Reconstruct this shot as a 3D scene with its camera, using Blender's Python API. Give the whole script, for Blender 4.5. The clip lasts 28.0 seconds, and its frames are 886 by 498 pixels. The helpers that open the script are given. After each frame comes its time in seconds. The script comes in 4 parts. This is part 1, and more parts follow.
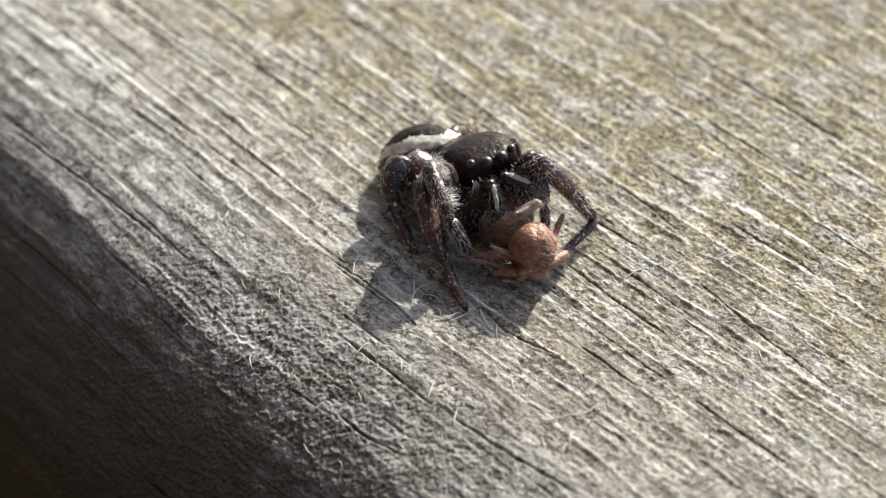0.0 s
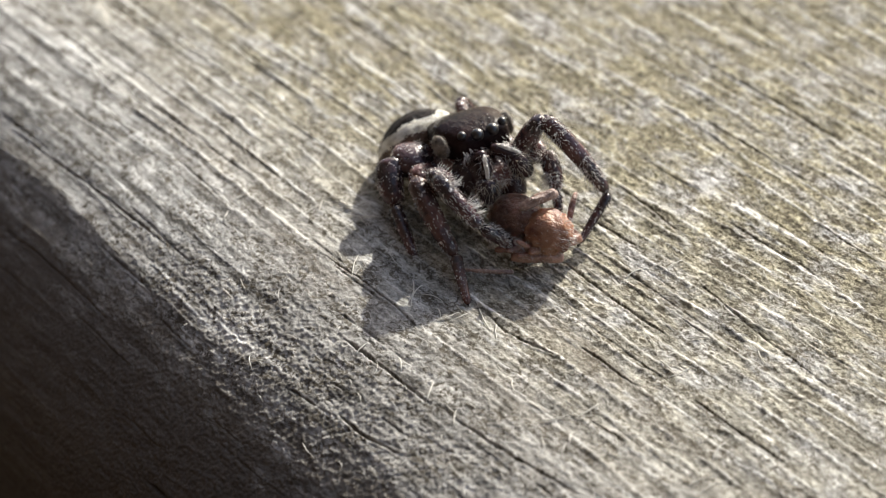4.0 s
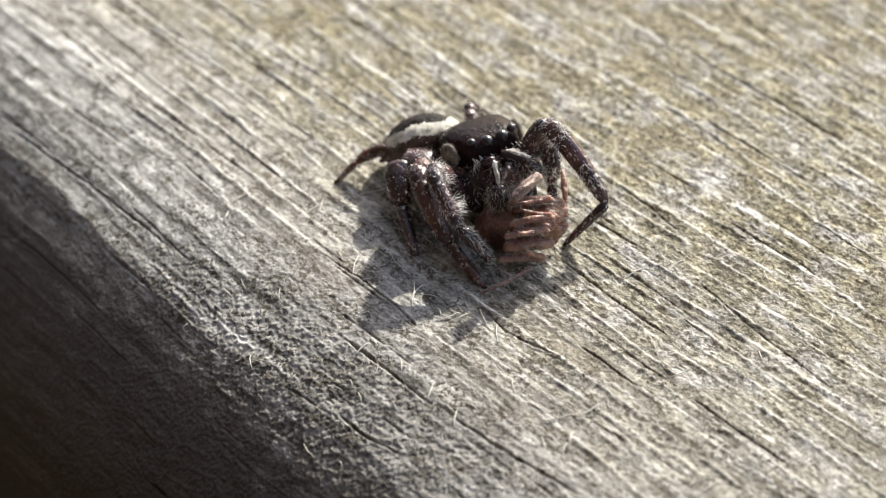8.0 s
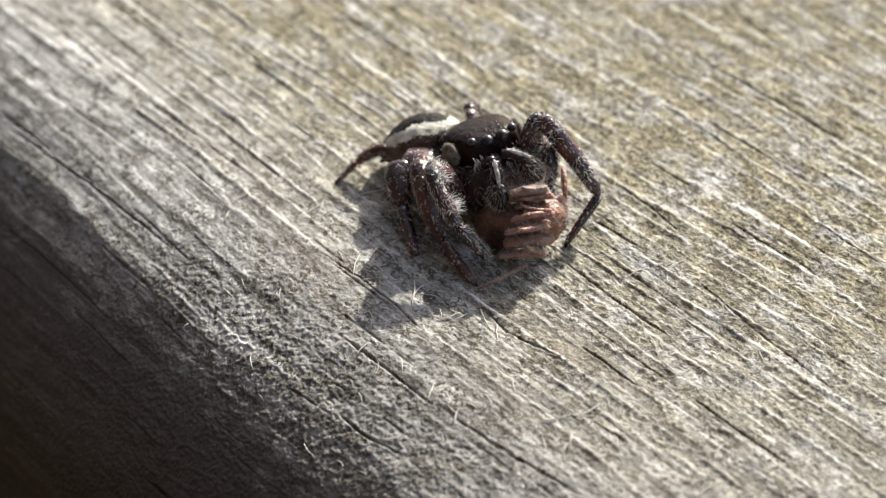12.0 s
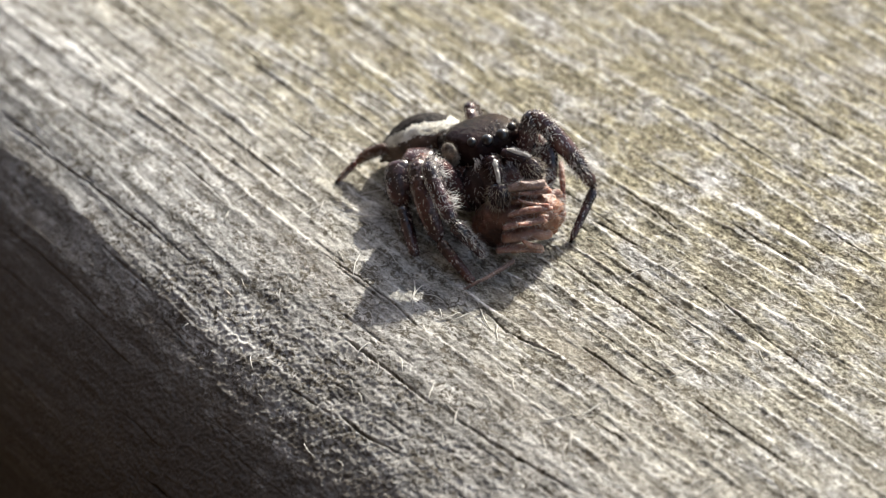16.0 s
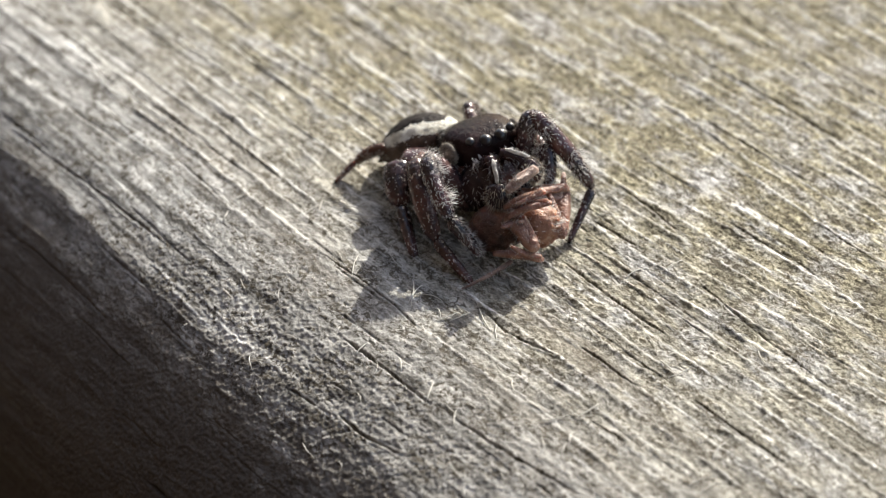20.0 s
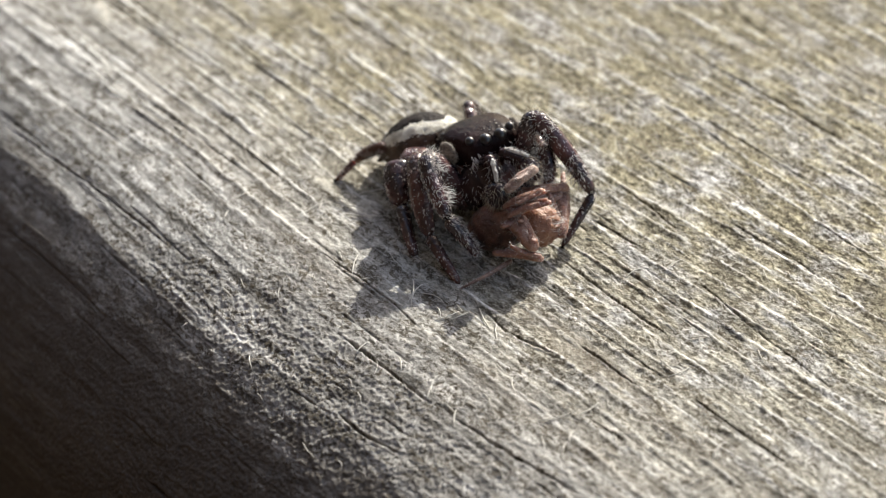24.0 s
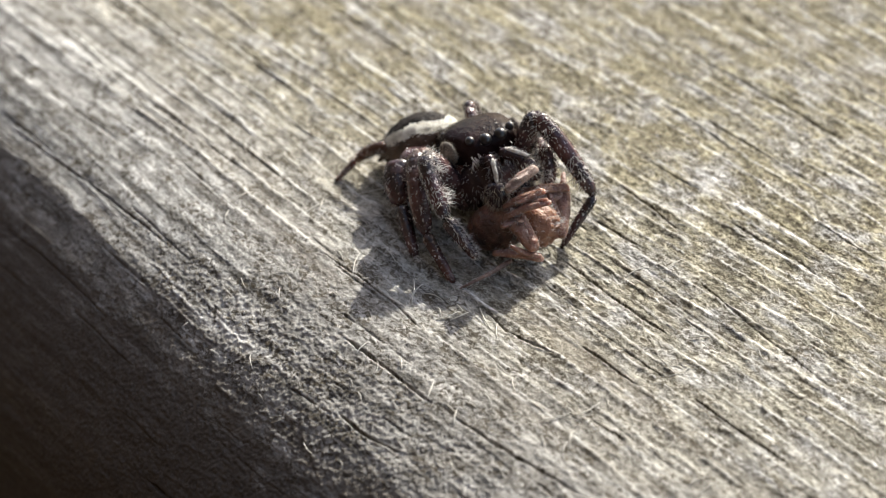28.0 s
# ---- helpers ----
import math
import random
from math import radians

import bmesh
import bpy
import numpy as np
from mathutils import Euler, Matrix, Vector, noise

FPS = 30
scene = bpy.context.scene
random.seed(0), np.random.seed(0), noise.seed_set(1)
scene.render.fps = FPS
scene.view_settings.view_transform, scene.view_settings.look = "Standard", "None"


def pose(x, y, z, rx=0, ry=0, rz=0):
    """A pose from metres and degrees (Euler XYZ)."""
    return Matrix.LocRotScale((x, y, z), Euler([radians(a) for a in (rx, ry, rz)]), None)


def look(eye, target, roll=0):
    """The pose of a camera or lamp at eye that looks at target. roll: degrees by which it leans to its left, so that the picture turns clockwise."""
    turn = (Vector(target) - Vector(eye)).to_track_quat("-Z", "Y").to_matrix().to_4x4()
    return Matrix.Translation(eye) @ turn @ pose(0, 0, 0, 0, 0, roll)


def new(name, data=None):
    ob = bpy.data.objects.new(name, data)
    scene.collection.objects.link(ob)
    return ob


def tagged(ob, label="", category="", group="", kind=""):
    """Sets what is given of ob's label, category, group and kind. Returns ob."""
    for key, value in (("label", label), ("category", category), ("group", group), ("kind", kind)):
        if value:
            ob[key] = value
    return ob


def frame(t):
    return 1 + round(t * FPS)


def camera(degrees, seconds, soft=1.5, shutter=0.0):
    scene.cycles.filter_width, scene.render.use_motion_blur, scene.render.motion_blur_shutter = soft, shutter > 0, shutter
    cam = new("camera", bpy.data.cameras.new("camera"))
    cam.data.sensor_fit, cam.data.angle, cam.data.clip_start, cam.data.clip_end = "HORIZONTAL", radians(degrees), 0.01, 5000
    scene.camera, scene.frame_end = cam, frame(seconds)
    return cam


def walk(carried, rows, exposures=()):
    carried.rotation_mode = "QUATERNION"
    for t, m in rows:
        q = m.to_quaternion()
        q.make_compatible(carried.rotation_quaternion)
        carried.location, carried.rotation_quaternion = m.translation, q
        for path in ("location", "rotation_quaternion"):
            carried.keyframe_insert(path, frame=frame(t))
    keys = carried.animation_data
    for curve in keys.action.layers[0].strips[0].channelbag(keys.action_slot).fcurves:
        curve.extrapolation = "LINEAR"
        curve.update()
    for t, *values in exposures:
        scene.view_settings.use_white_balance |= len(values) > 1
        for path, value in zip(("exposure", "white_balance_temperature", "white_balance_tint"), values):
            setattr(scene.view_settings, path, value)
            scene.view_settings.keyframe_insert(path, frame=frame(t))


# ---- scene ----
# All sizes below are in millimetres; MM turns them into metres.
MM = 0.001
cam = camera(21.3, 28.0, soft=0.92)
CAM_EYE = Vector((0, -63.89, 53.61)) * MM


def aim(dx, dy=0.0):
    """The camera's pose with its aim shifted by millimetres on the wood."""
    return look(CAM_EYE, Vector((dx, dy, 0)) * MM)


walk(cam, [(0, aim(0)), (.5, aim(-.05)), (1, aim(-.18)), (1.5, aim(-.1)), (2, aim(.1)), (2.5, aim(.2)), (3, aim(.12)),
           (3.5, aim(.02)), (5.5, aim(.02)), (8, aim(0)), (14.5, aim(-.02)), (20, aim(.02)), (20.5, aim(.06)), (21, aim(.08)),
           (21.5, aim(.0)), (24, aim(.02, -.04)), (28, aim(.0, -.05))],
     exposures=[(0, 0.57), (3, 0.55), (5.5, 0.58), (6.5, 0.67), (8, 0.67), (10, 0.65), (11, 0.61), (12, 0.60), (15, 0.59), (16, 0.66), (20, 0.60), (25, 0.55), (28, 0.60)])
cam.data.dof.use_dof = True
cam.data.dof.focus_distance = 80.9 * MM
cam.data.dof.aperture_fstop = 62

# ---- light ----
SUN_AZ, SUN_EL = radians(28), radians(31.5)
world = bpy.data.worlds.new("sky")
scene.world = world
world.use_nodes = True
sky = world.node_tree.nodes.new("ShaderNodeTexSky")
sky.sky_type, sky.sun_disc = "NISHITA", False
sky.sun_elevation, sky.sun_rotation = SUN_EL, SUN_AZ
sky.dust_density, sky.ozone_density = 2.5, 0.6
world.node_tree.nodes["Background"].inputs[1].default_value = 0.15
world.node_tree.links.new(sky.outputs[0], world.node_tree.nodes["Background"].inputs[0])
sun = new("sun", bpy.data.lights.new("sun", "SUN"))
sun.data.energy, sun.data.angle, sun.data.color = 4.7, radians(0.6), (0.985, 0.95, 0.868)
sun_from = Vector((math.sin(SUN_AZ) * math.cos(SUN_EL), math.cos(SUN_AZ) * math.cos(SUN_EL), math.sin(SUN_EL)))
sun.matrix_basis = look(sun_from * 2, (0, 0, 0))


# ---- materials ----
def material(name, rough=0.5, **more):
    m = bpy.data.materials.new(name)
    m.use_nodes = True
    b = m.node_tree.nodes["Principled BSDF"]
    b.inputs["Roughness"].default_value = rough
    for key, value in more.items():
        b.inputs[key.replace("_", " ")].default_value = value
    return m, m.node_tree, b


def node(tree, kind, links=None, **values):
    """A shader node with its inputs set or linked by name."""
    n = tree.nodes.new(kind)
    for key, value in values.items():
        n.inputs[key.replace("_", " ")].default_value = value
    for key, out in (links or {}).items():
        tree.links.new(out, n.inputs[key])
    return n


def ramp(tree, fac, *stops):
    """A colour ramp over fac; stops are (position, colour)."""
    n = tree.nodes.new("ShaderNodeValToRGB")
    while len(n.color_ramp.elements) < len(stops):
        n.color_ramp.elements.new(0.5)
    for e, (p, c) in zip(n.color_ramp.elements, stops):
        e.position, e.color = p, (*c, 1) if len(c) == 3 else (c[0], c[0], c[0], 1)
    tree.links.new(fac, n.inputs[0])
    return n.outputs[0]


def mixed(tree, fac, a, b, how="MIX"):
    n = tree.nodes.new("ShaderNodeMix")
    n.data_type, n.blend_type = "RGBA", how
    for sock, val in ((n.inputs[0], fac), (n.inputs[6], a), (n.inputs[7], b)):
        if isinstance(val, (int, float)):
            sock.default_value = val
        elif isinstance(val, tuple):
            sock.default_value = (*val, 1)
        else:
            tree.links.new(val, sock)
    return n.outputs[2]


GRAIN = (0.670, -0.742)  # direction of the grain on the wood
EDGE = (0.622, -0.783)   # along the beam's rounded edge
OUT = (-0.783, -0.622)   # across it, outward
EDGE_R, EDGE_S = 10.0, 3.5
GRAIN_ANGLE = math.atan2(GRAIN[1], GRAIN[0])


def wood_material():
    m, t, b = material("weathered_wood", 0.85)
    b.inputs["Specular IOR Level"].default_value = 0.2
    uv = t.nodes.new("ShaderNodeUVMap")  # millimetres along and across the grain

    def streak(along, across, detail=4.0, rough=0.6, dist=0.0, shift=0.0):
        mp = node(t, "ShaderNodeMapping", {"Vector": uv.outputs[0]})
        mp.inputs["Scale"].default_value = (along, across, 1)
        mp.inputs["Location"].default_value = (shift, shift * 1.7, 0)
        return node(t, "ShaderNodeTexNoise", {"Vector": mp.outputs[0]}, Scale=1.0, Detail=detail, Roughness=rough, Distortion=dist).outputs[0]

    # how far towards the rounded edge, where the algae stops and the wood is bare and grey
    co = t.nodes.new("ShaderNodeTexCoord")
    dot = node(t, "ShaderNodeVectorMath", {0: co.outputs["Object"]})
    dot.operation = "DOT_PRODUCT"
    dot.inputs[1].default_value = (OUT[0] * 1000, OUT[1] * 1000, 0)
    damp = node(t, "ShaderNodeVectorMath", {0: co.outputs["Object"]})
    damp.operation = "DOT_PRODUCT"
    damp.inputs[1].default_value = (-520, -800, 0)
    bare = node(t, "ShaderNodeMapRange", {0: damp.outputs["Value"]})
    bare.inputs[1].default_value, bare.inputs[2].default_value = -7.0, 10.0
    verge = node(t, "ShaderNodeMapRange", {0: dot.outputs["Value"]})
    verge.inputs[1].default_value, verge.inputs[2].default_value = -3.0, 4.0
    top = node(t, "ShaderNodeMath", {0: bare.outputs[0], 1: verge.outputs[0]})
    top.operation = "MAXIMUM"
    bare = top.outputs[0]

    fibre = streak(0.22, 4.2, 6, 0.66, 0.3)
    speck = streak(3.8, 5.6, 5, 0.82, 1.2)
    blotch = streak(0.45, 0.75, 5, 0.65, 0.6)
    broad = streak(0.05, 0.35, 3, 0.6, 0, 7.0)
    tone = mixed(t, 0.15, speck, fibre)
    col = ramp(t, tone, (0.40, (0.060, 0.052, 0.038)), (0.455, (0.25, 0.236, 0.205)), (0.50, (0.44, 0.424, 0.388)), (0.545, (0.64, 0.625, 0.59)), (0.61, (0.84, 0.826, 0.79)))
    combed = mixed(t, 0.6, speck, streak(0.22, 2.6, 4, 0.6, 0.3, 44.0))
    grey = ramp(t, combed, (0.38, (0.11, 0.104, 0.092)), (0.46, (0.36, 0.35, 0.324)), (0.54, (0.60, 0.588, 0.55)), (0.63, (0.90, 0.885, 0.845)))
    col = mixed(t, bare, col, grey)
    # algae: an olive tint in blotches
    algae = ramp(t, blotch, (0.36, (0.0,)), (0.54, (1.0,)))
    keep = node(t, "ShaderNodeMath", {1: bare})
    keep.operation = "SUBTRACT"
    keep.inputs[0].default_value = 1.0
    weight = node(t, "ShaderNodeMath", {0: algae, 1: keep.outputs[0]})
    weight.operation = "MULTIPLY"
    col = mixed(t, node_mul(t, weight.outputs[0], 0.9), col, mixed(t, 1.0, col, (0.70, 0.642, 0.43), "MULTIPLY"))
    # bleached long fibres
    white = ramp(t, streak(0.13, 5.5, 4, 0.6, 0.2, 3.0), (0.60, (0.0,)), (0.66, (1.0,)))
    broken = ramp(t, streak(1.3, 3.0, 4, 0.7, 0.5, 9.0), (0.44, (0.0,)), (0.56, (1.0,)))
    both = node(t, "ShaderNodeMath", {0: white, 1: broken})
    both.operation = "MULTIPLY"
    col = mixed(t, node_mul(t, both.outputs[0], 0.40), col, (0.90, 0.885, 0.84))
    lines = t.nodes.new("ShaderNodeAttribute")  # bleached raised fibres, and white painted on lips and cracks as if sunlit
    lines.attribute_name = "bleached_and_lit"
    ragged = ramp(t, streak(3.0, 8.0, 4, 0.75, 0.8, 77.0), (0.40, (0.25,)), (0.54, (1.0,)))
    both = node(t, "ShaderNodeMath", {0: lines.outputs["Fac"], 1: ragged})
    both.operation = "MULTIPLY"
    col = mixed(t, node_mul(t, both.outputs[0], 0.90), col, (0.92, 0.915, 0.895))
    # clusters of dark algae grains
    grains = ramp(t, streak(3.4, 4.6, 5, 0.75, 1.0, 55.0), (0.455, (1.0,)), (0.515, (0.0,)))
    cluster = ramp(t, streak(0.7, 1.2, 4, 0.65, 0.5, 66.0), (0.42, (0.0,)), (0.53, (1.0,)))
    both = node(t, "ShaderNodeMath", {0: grains, 1: cluster})
    both.operation = "MULTIPLY"
    col = mixed(t, node_mul(t, both.outputs[0], 0.88), col, (0.100, 0.082, 0.054))
    # patchy wear, a millimetre or two across
    wear = ramp(t, streak(0.9, 1.5, 4, 0.65, 0.8, 21.0), (0.34, (0.58,)), (0.62, (1.08,)))
    col = mixed(t, 1.0, col, wear, "MULTIPLY")
    # shade painted into the colour of the beam's side face, with a ragged border
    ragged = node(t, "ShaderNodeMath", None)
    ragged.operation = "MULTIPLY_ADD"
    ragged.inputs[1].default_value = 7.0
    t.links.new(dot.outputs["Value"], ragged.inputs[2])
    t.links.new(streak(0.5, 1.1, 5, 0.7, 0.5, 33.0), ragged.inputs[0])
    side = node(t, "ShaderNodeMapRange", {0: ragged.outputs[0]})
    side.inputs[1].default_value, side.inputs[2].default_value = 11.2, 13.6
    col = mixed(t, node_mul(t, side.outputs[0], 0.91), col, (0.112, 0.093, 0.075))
    # darker along the crumbling lower stretch of the edge
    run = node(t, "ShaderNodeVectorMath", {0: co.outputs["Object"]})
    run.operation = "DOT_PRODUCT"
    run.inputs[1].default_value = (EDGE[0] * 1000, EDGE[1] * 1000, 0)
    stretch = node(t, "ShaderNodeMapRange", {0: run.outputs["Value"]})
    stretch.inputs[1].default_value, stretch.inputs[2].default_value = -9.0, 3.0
    edge_tone = node(t, "ShaderNodeMath", {0: stretch.outputs[0], 1: verge.outputs[0]})
    edge_tone.operation = "MULTIPLY"
    col = mixed(t, edge_tone.outputs[0], col, mixed(t, 1.0, col, (0.80, 0.785, 0.765), "MULTIPLY"))
    # dark weathered streaks
    dark = ramp(t, broad, (0.30, (1.0,)), (0.46, (0.0,)))
    col = mixed(t, node_mul(t, dark, 0.35), col, (0.20, 0.17, 0.13))
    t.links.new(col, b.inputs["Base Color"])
    h = node(t, "ShaderNodeMath", {0: streak(9.0, 12.0, 4, 0.75, 0.6, 12.0), 1: speck})
    bump = node(t, "ShaderNodeBump", {"Height": h.outputs[0]}, Strength=0.8, Distance=0.00006)
    t.links.new(bump.outputs[0], b.inputs["Normal"])
    return m


def node_mul(t, sock, k):
    n = t.nodes.new("ShaderNodeMath")
    n.operation = "MULTIPLY"
    t.links.new(sock, n.inputs[0])
    n.inputs[1].default_value = k
    return n.outputs[0]


def object_noise(t, scale, detail=4.0, stretch=(1, 1, 1)):
    c = t.nodes.new("ShaderNodeTexCoord")
    mp = node(t, "ShaderNodeMapping", {"Vector": c.outputs["Object"]})
    mp.inputs["Scale"].default_value = stretch
    return node(t, "ShaderNodeTexNoise", {"Vector": mp.outputs[0]}, Scale=scale, Detail=detail, Roughness=0.65).outputs[0]


def skin(name, low, high, rough, scale=1500, bump=0.00003, strength=0.6, stretch=(1, 1, 1), lo=0.38, hi=0.66, flecks=None, **more):
    """A mottled skin of two colours with fine relief."""
    m, t, b = material(name, rough, **more)
    n = object_noise(t, scale, 5, stretch)
    col = ramp(t, n, (lo, low), (hi, high))
    if flecks:  # small pale scales, whose light colour also stands in for glints
        spots = ramp(t, object_noise(t, 9000, 2, (.5, 1, 1)), (flecks[1], (0.0,)), (flecks[1] + .05, (1.0,)))
        col = mixed(t, spots, col, flecks[0])
    t.links.new(col, b.inputs["Base Color"])
    n2 = object_noise(t, scale * 4, 3)
    bm = node(t, "ShaderNodeBump", {"Height": n2}, Strength=strength, Distance=bump)
    t.links.new(bm.outputs[0], b.inputs["Normal"])
    return m


WOOD = wood_material()
FIBRE = skin("bleached_fibre", (0.55, 0.52, 0.45), (0.8, 0.78, 0.72), 0.7, 900)
CHITIN = skin("black_chitin", (0.013, 0.008, 0.009), (0.046, 0.023, 0.023), 0.22, 900, 0.00010, 0.6, flecks=((0.40, 0.36, 0.34), 0.74), Specular_IOR_Level=0.35)
CARAPACE = skin("carapace_black", (0.007, 0.004, 0.004), (0.026, 0.013, 0.012), 0.26, 900, 0.00010, 0.6, flecks=((0.35, 0.30, 0.26), 0.75), Specular_IOR_Level=0.09)
LEG = skin("dark_leg", (0.028, 0.018, 0.020), (0.15, 0.068, 0.062), 0.23, 900, 0.00010, 0.6, lo=0.44, hi=0.70, flecks=((0.70, 0.64, 0.60), 0.62), Specular_IOR_Level=0.75)
LEG_BROWN = skin("brown_leg", (0.034, 0.020, 0.018), (0.15, 0.070, 0.058), 0.26, 900, 0.00012, 0.8, flecks=((0.60, 0.53, 0.48), 0.63), Specular_IOR_Level=0.6,
                 Subsurface_Weight=0.3, Subsurface_Scale=0.0004, Subsurface_Radius=(1.0, 0.6, 0.45))
LEG_AMBER = skin("amber_leg", (0.085, 0.042, 0.028), (0.27, 0.145, 0.095), 0.32, 900, 0.00010, 0.7, flecks=((0.50, 0.42, 0.35), 0.67),
                 Subsurface_Weight=0.6, Subsurface_Scale=0.0005, Subsurface_Radius=(1.0, 0.5, 0.3))
ABDOMEN = skin("abdomen_dark", (0.006, 0.004, 0.004), (0.022, 0.014, 0.011), 0.6, 1800, 0.00006, 0.9, Specular_IOR_Level=0.15)
BELLY = skin("abdomen_side", (0.05, 0.03, 0.02), (0.16, 0.105, 0.07), 0.6, 1800, 0.00006, 0.9)
CREAM = skin("cream_scales", (0.50, 0.46, 0.34), (0.92, 0.89, 0.77), 0.6, 4200, 0.00010, 1.0, stretch=(.35, 1, 1), lo=0.34, hi=0.56)
PATCH = skin("grey_hair_patch", (0.05, 0.042, 0.036), (0.36, 0.32, 0.27), 0.8, 2500, 0.00010, 1.0)
EYE = skin("eye_lens", (0.002, 0.002, 0.003), (0.005, 0.004, 0.006), 0.33, 300, 0.0, 0.0, Specular_IOR_Level=1.0)
SETA_WHITE = skin("white_setae", (0.62, 0.58, 0.54), (0.92, 0.90, 0.86), 0.35, 900)
SETA_TAN = skin("tan_setae", (0.30, 0.24, 0.17), (0.62, 0.55, 0.44), 0.4, 900)
SETA_DARK = skin("dark_setae", (0.005, 0.003, 0.003), (0.016, 0.009, 0.008), 0.6, 900, Specular_IOR_Level=0.08)
PREY = skin("prey_abdomen", (0.145, 0.056, 0.033), (0.40, 0.215, 0.13), 0.42, 900, 0.00010, 1.0,
            Subsurface_Weight=0.6, Subsurface_Scale=0.0006, Subsurface_Radius=(1.0, 0.55, 0.3))
PREY_LEG = skin("prey_leg", (0.13, 0.060, 0.044), (0.40, 0.235, 0.170), 0.40, 900, 0.00012, 1.0, lo=0.40, hi=0.64,
                Specular_IOR_Level=0.5, Subsurface_Weight=0.5, Subsurface_Scale=0.0005, Subsurface_Radius=(1.0, 0.55, 0.35))
PREY_GREY = skin("prey_leg_grey", (0.15, 0.090, 0.070), (0.40, 0.270, 0.210), 0.40, 1300, 0.00010, 1.0)
PREY_DARK = skin("prey_carapace", (0.050, 0.022, 0.015), (0.22, 0.110, 0.072), 0.34, 1200, 0.00012, 1.0, Subsurface_Weight=0.4, Subsurface_Scale=0.0004)
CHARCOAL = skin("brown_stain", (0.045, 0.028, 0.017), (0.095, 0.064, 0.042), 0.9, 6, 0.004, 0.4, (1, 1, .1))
SOIL = skin("dark_soil", (0.012, 0.010, 0.008), (0.035, 0.030, 0.018), 0.95, 8, 0.01, 0.5)


# ---- builders ----
def part(name, data, mat, parent=None, label=""):
    """One mesh object from a bmesh or mesh, under a thing or a part."""
    if isinstance(data, bmesh.types.BMesh):
        me = bpy.data.meshes.new(name)
        data.to_mesh(me)
        data.free()
    else:
        me = data
    for p in me.polygons:
        p.use_smooth = True
    for k in (mat if isinstance(mat, (list, tuple)) else [mat]):
        me.materials.append(k)
    ob = new(name, me)
    ob.parent = parent
    if label:
        tagged(ob, label)
    return ob


def value_noise(x, y, seed):
    """Smooth noise in 0..1 over arrays of coordinates."""
    table = np.random.RandomState(seed).rand(256, 256)
    xi, yi = np.floor(x).astype(int), np.floor(y).astype(int)
    fx, fy = x - xi, y - yi
    fx, fy = fx * fx * (3 - 2 * fx), fy * fy * (3 - 2 * fy)
    a, b = table[xi & 255, yi & 255], table[(xi + 1) & 255, yi & 255]
    c, d = table[xi & 255, (yi + 1) & 255], table[(xi + 1) & 255, (yi + 1) & 255]
    return (a * (1 - fx) + b * fx) * (1 - fy) + (c * (1 - fx) + d * fx) * fy


# ---- the wooden beam ----
# Cracks along the grain: their course on the wood, width and depth.
CRACKS_FRONT = (
    (((-3.5, -4.4), (-2.5, -5.4), (-1.6, -6.4), (-0.3, -7.9)), .13, .45),
    (((0.3, -8.4), (2.1, -10.1), (4.4, -12.1)), .14, .45),
    (((-3.6, -7.6), (-2.7, -8.6), (-1.5, -9.6)), .12, .45),
    (((-5.4, -6.1), (-3.8, -7.6)), .07, .18),
    (((4.7, -8.6), (5.9, -9.7)), .09, .25),
    (((1.3, -3.1), (2.2, -4.4), (3.9, -5.7)), .07, .2),
    (((-4.5, -0.1), (-3.0, -1.5), (-1.6, -3.1), (-0.7, -4.4)), .09, .3),
    (((-11.8, -7.5), (-9.9, -9.6), (-7.9, -11.9)), .12, .3),
    (((0.3, -11.4), (1.5, -12.6)), .1, .3),
    (((-16.9, 8.4), (-13.2, 4.6), (-9.7, 0.7)), .08, .12),
)
CRACKS_MIDDLE = (
    (((4.0, -0.3), (5.2, -1.8), (6.5, -3.3), (7.8, -4.7)), .10, .4),
    (((5.2, 1.8), (7.1, 0.0)), .08, .28),
    (((6.4, 3.6), (7.5, 2.3), (8.4, 1.0)), .09, .32),
    (((10.3, 1.5), (11.7, 0.0), (12.6, -1.0)), .08, .28),
    (((8.7, -1.5), (10.7, -4.4), (13.1, -7.5)), .07, .25),
    (((4.5, -4.9), (5.6, -6.1), (6.6, -7.2)), .09, .35),
    (((8.2, -7.6), (9.6, -9.2), (11.1, -10.8)), .09, .35),
    (((13.5, 1.3), (15.4, -0.9)), .07, .22),
    (((11.9, 0.0), (13.1, -1.5)), .07, .22),
)
CRACKS_BACK = (
    (((9.7, 12.1), (11.3, 10.2), (13.1, 8.4), (14.9, 6.3)), .12, .4),
    (((9.7, 7.9), (11.5, 5.9), (13.4, 3.8)), .09, .3),
    (((-16.0, 13.3), (-13.3, 10.6), (-10.6, 8.1), (-6.7, 3.7)), .08, .14),
    (((-10.6, 8.4), (-8.5, 5.9)), .07, .12),
    (((-8.6, 13.1), (-6.2, 10.1)), .08, .25),
    (((-4.2, 14.9), (-1.2, 11.6)), .09, .3),
    (((-9.2, 15.5), (-7.7, 13.7)), .1, .3),
    (((6.0, 10.2), (8.1, 7.7)), .09, .25),
    (((1.7, 11.6), (3.0, 10.1)), .09, .25),
    (((11.5, 15.3), (13.5, 12.1)), .1, .3),
    (((-12.7, 15.7), (-10.1, 12.7)), .09, .25),
)


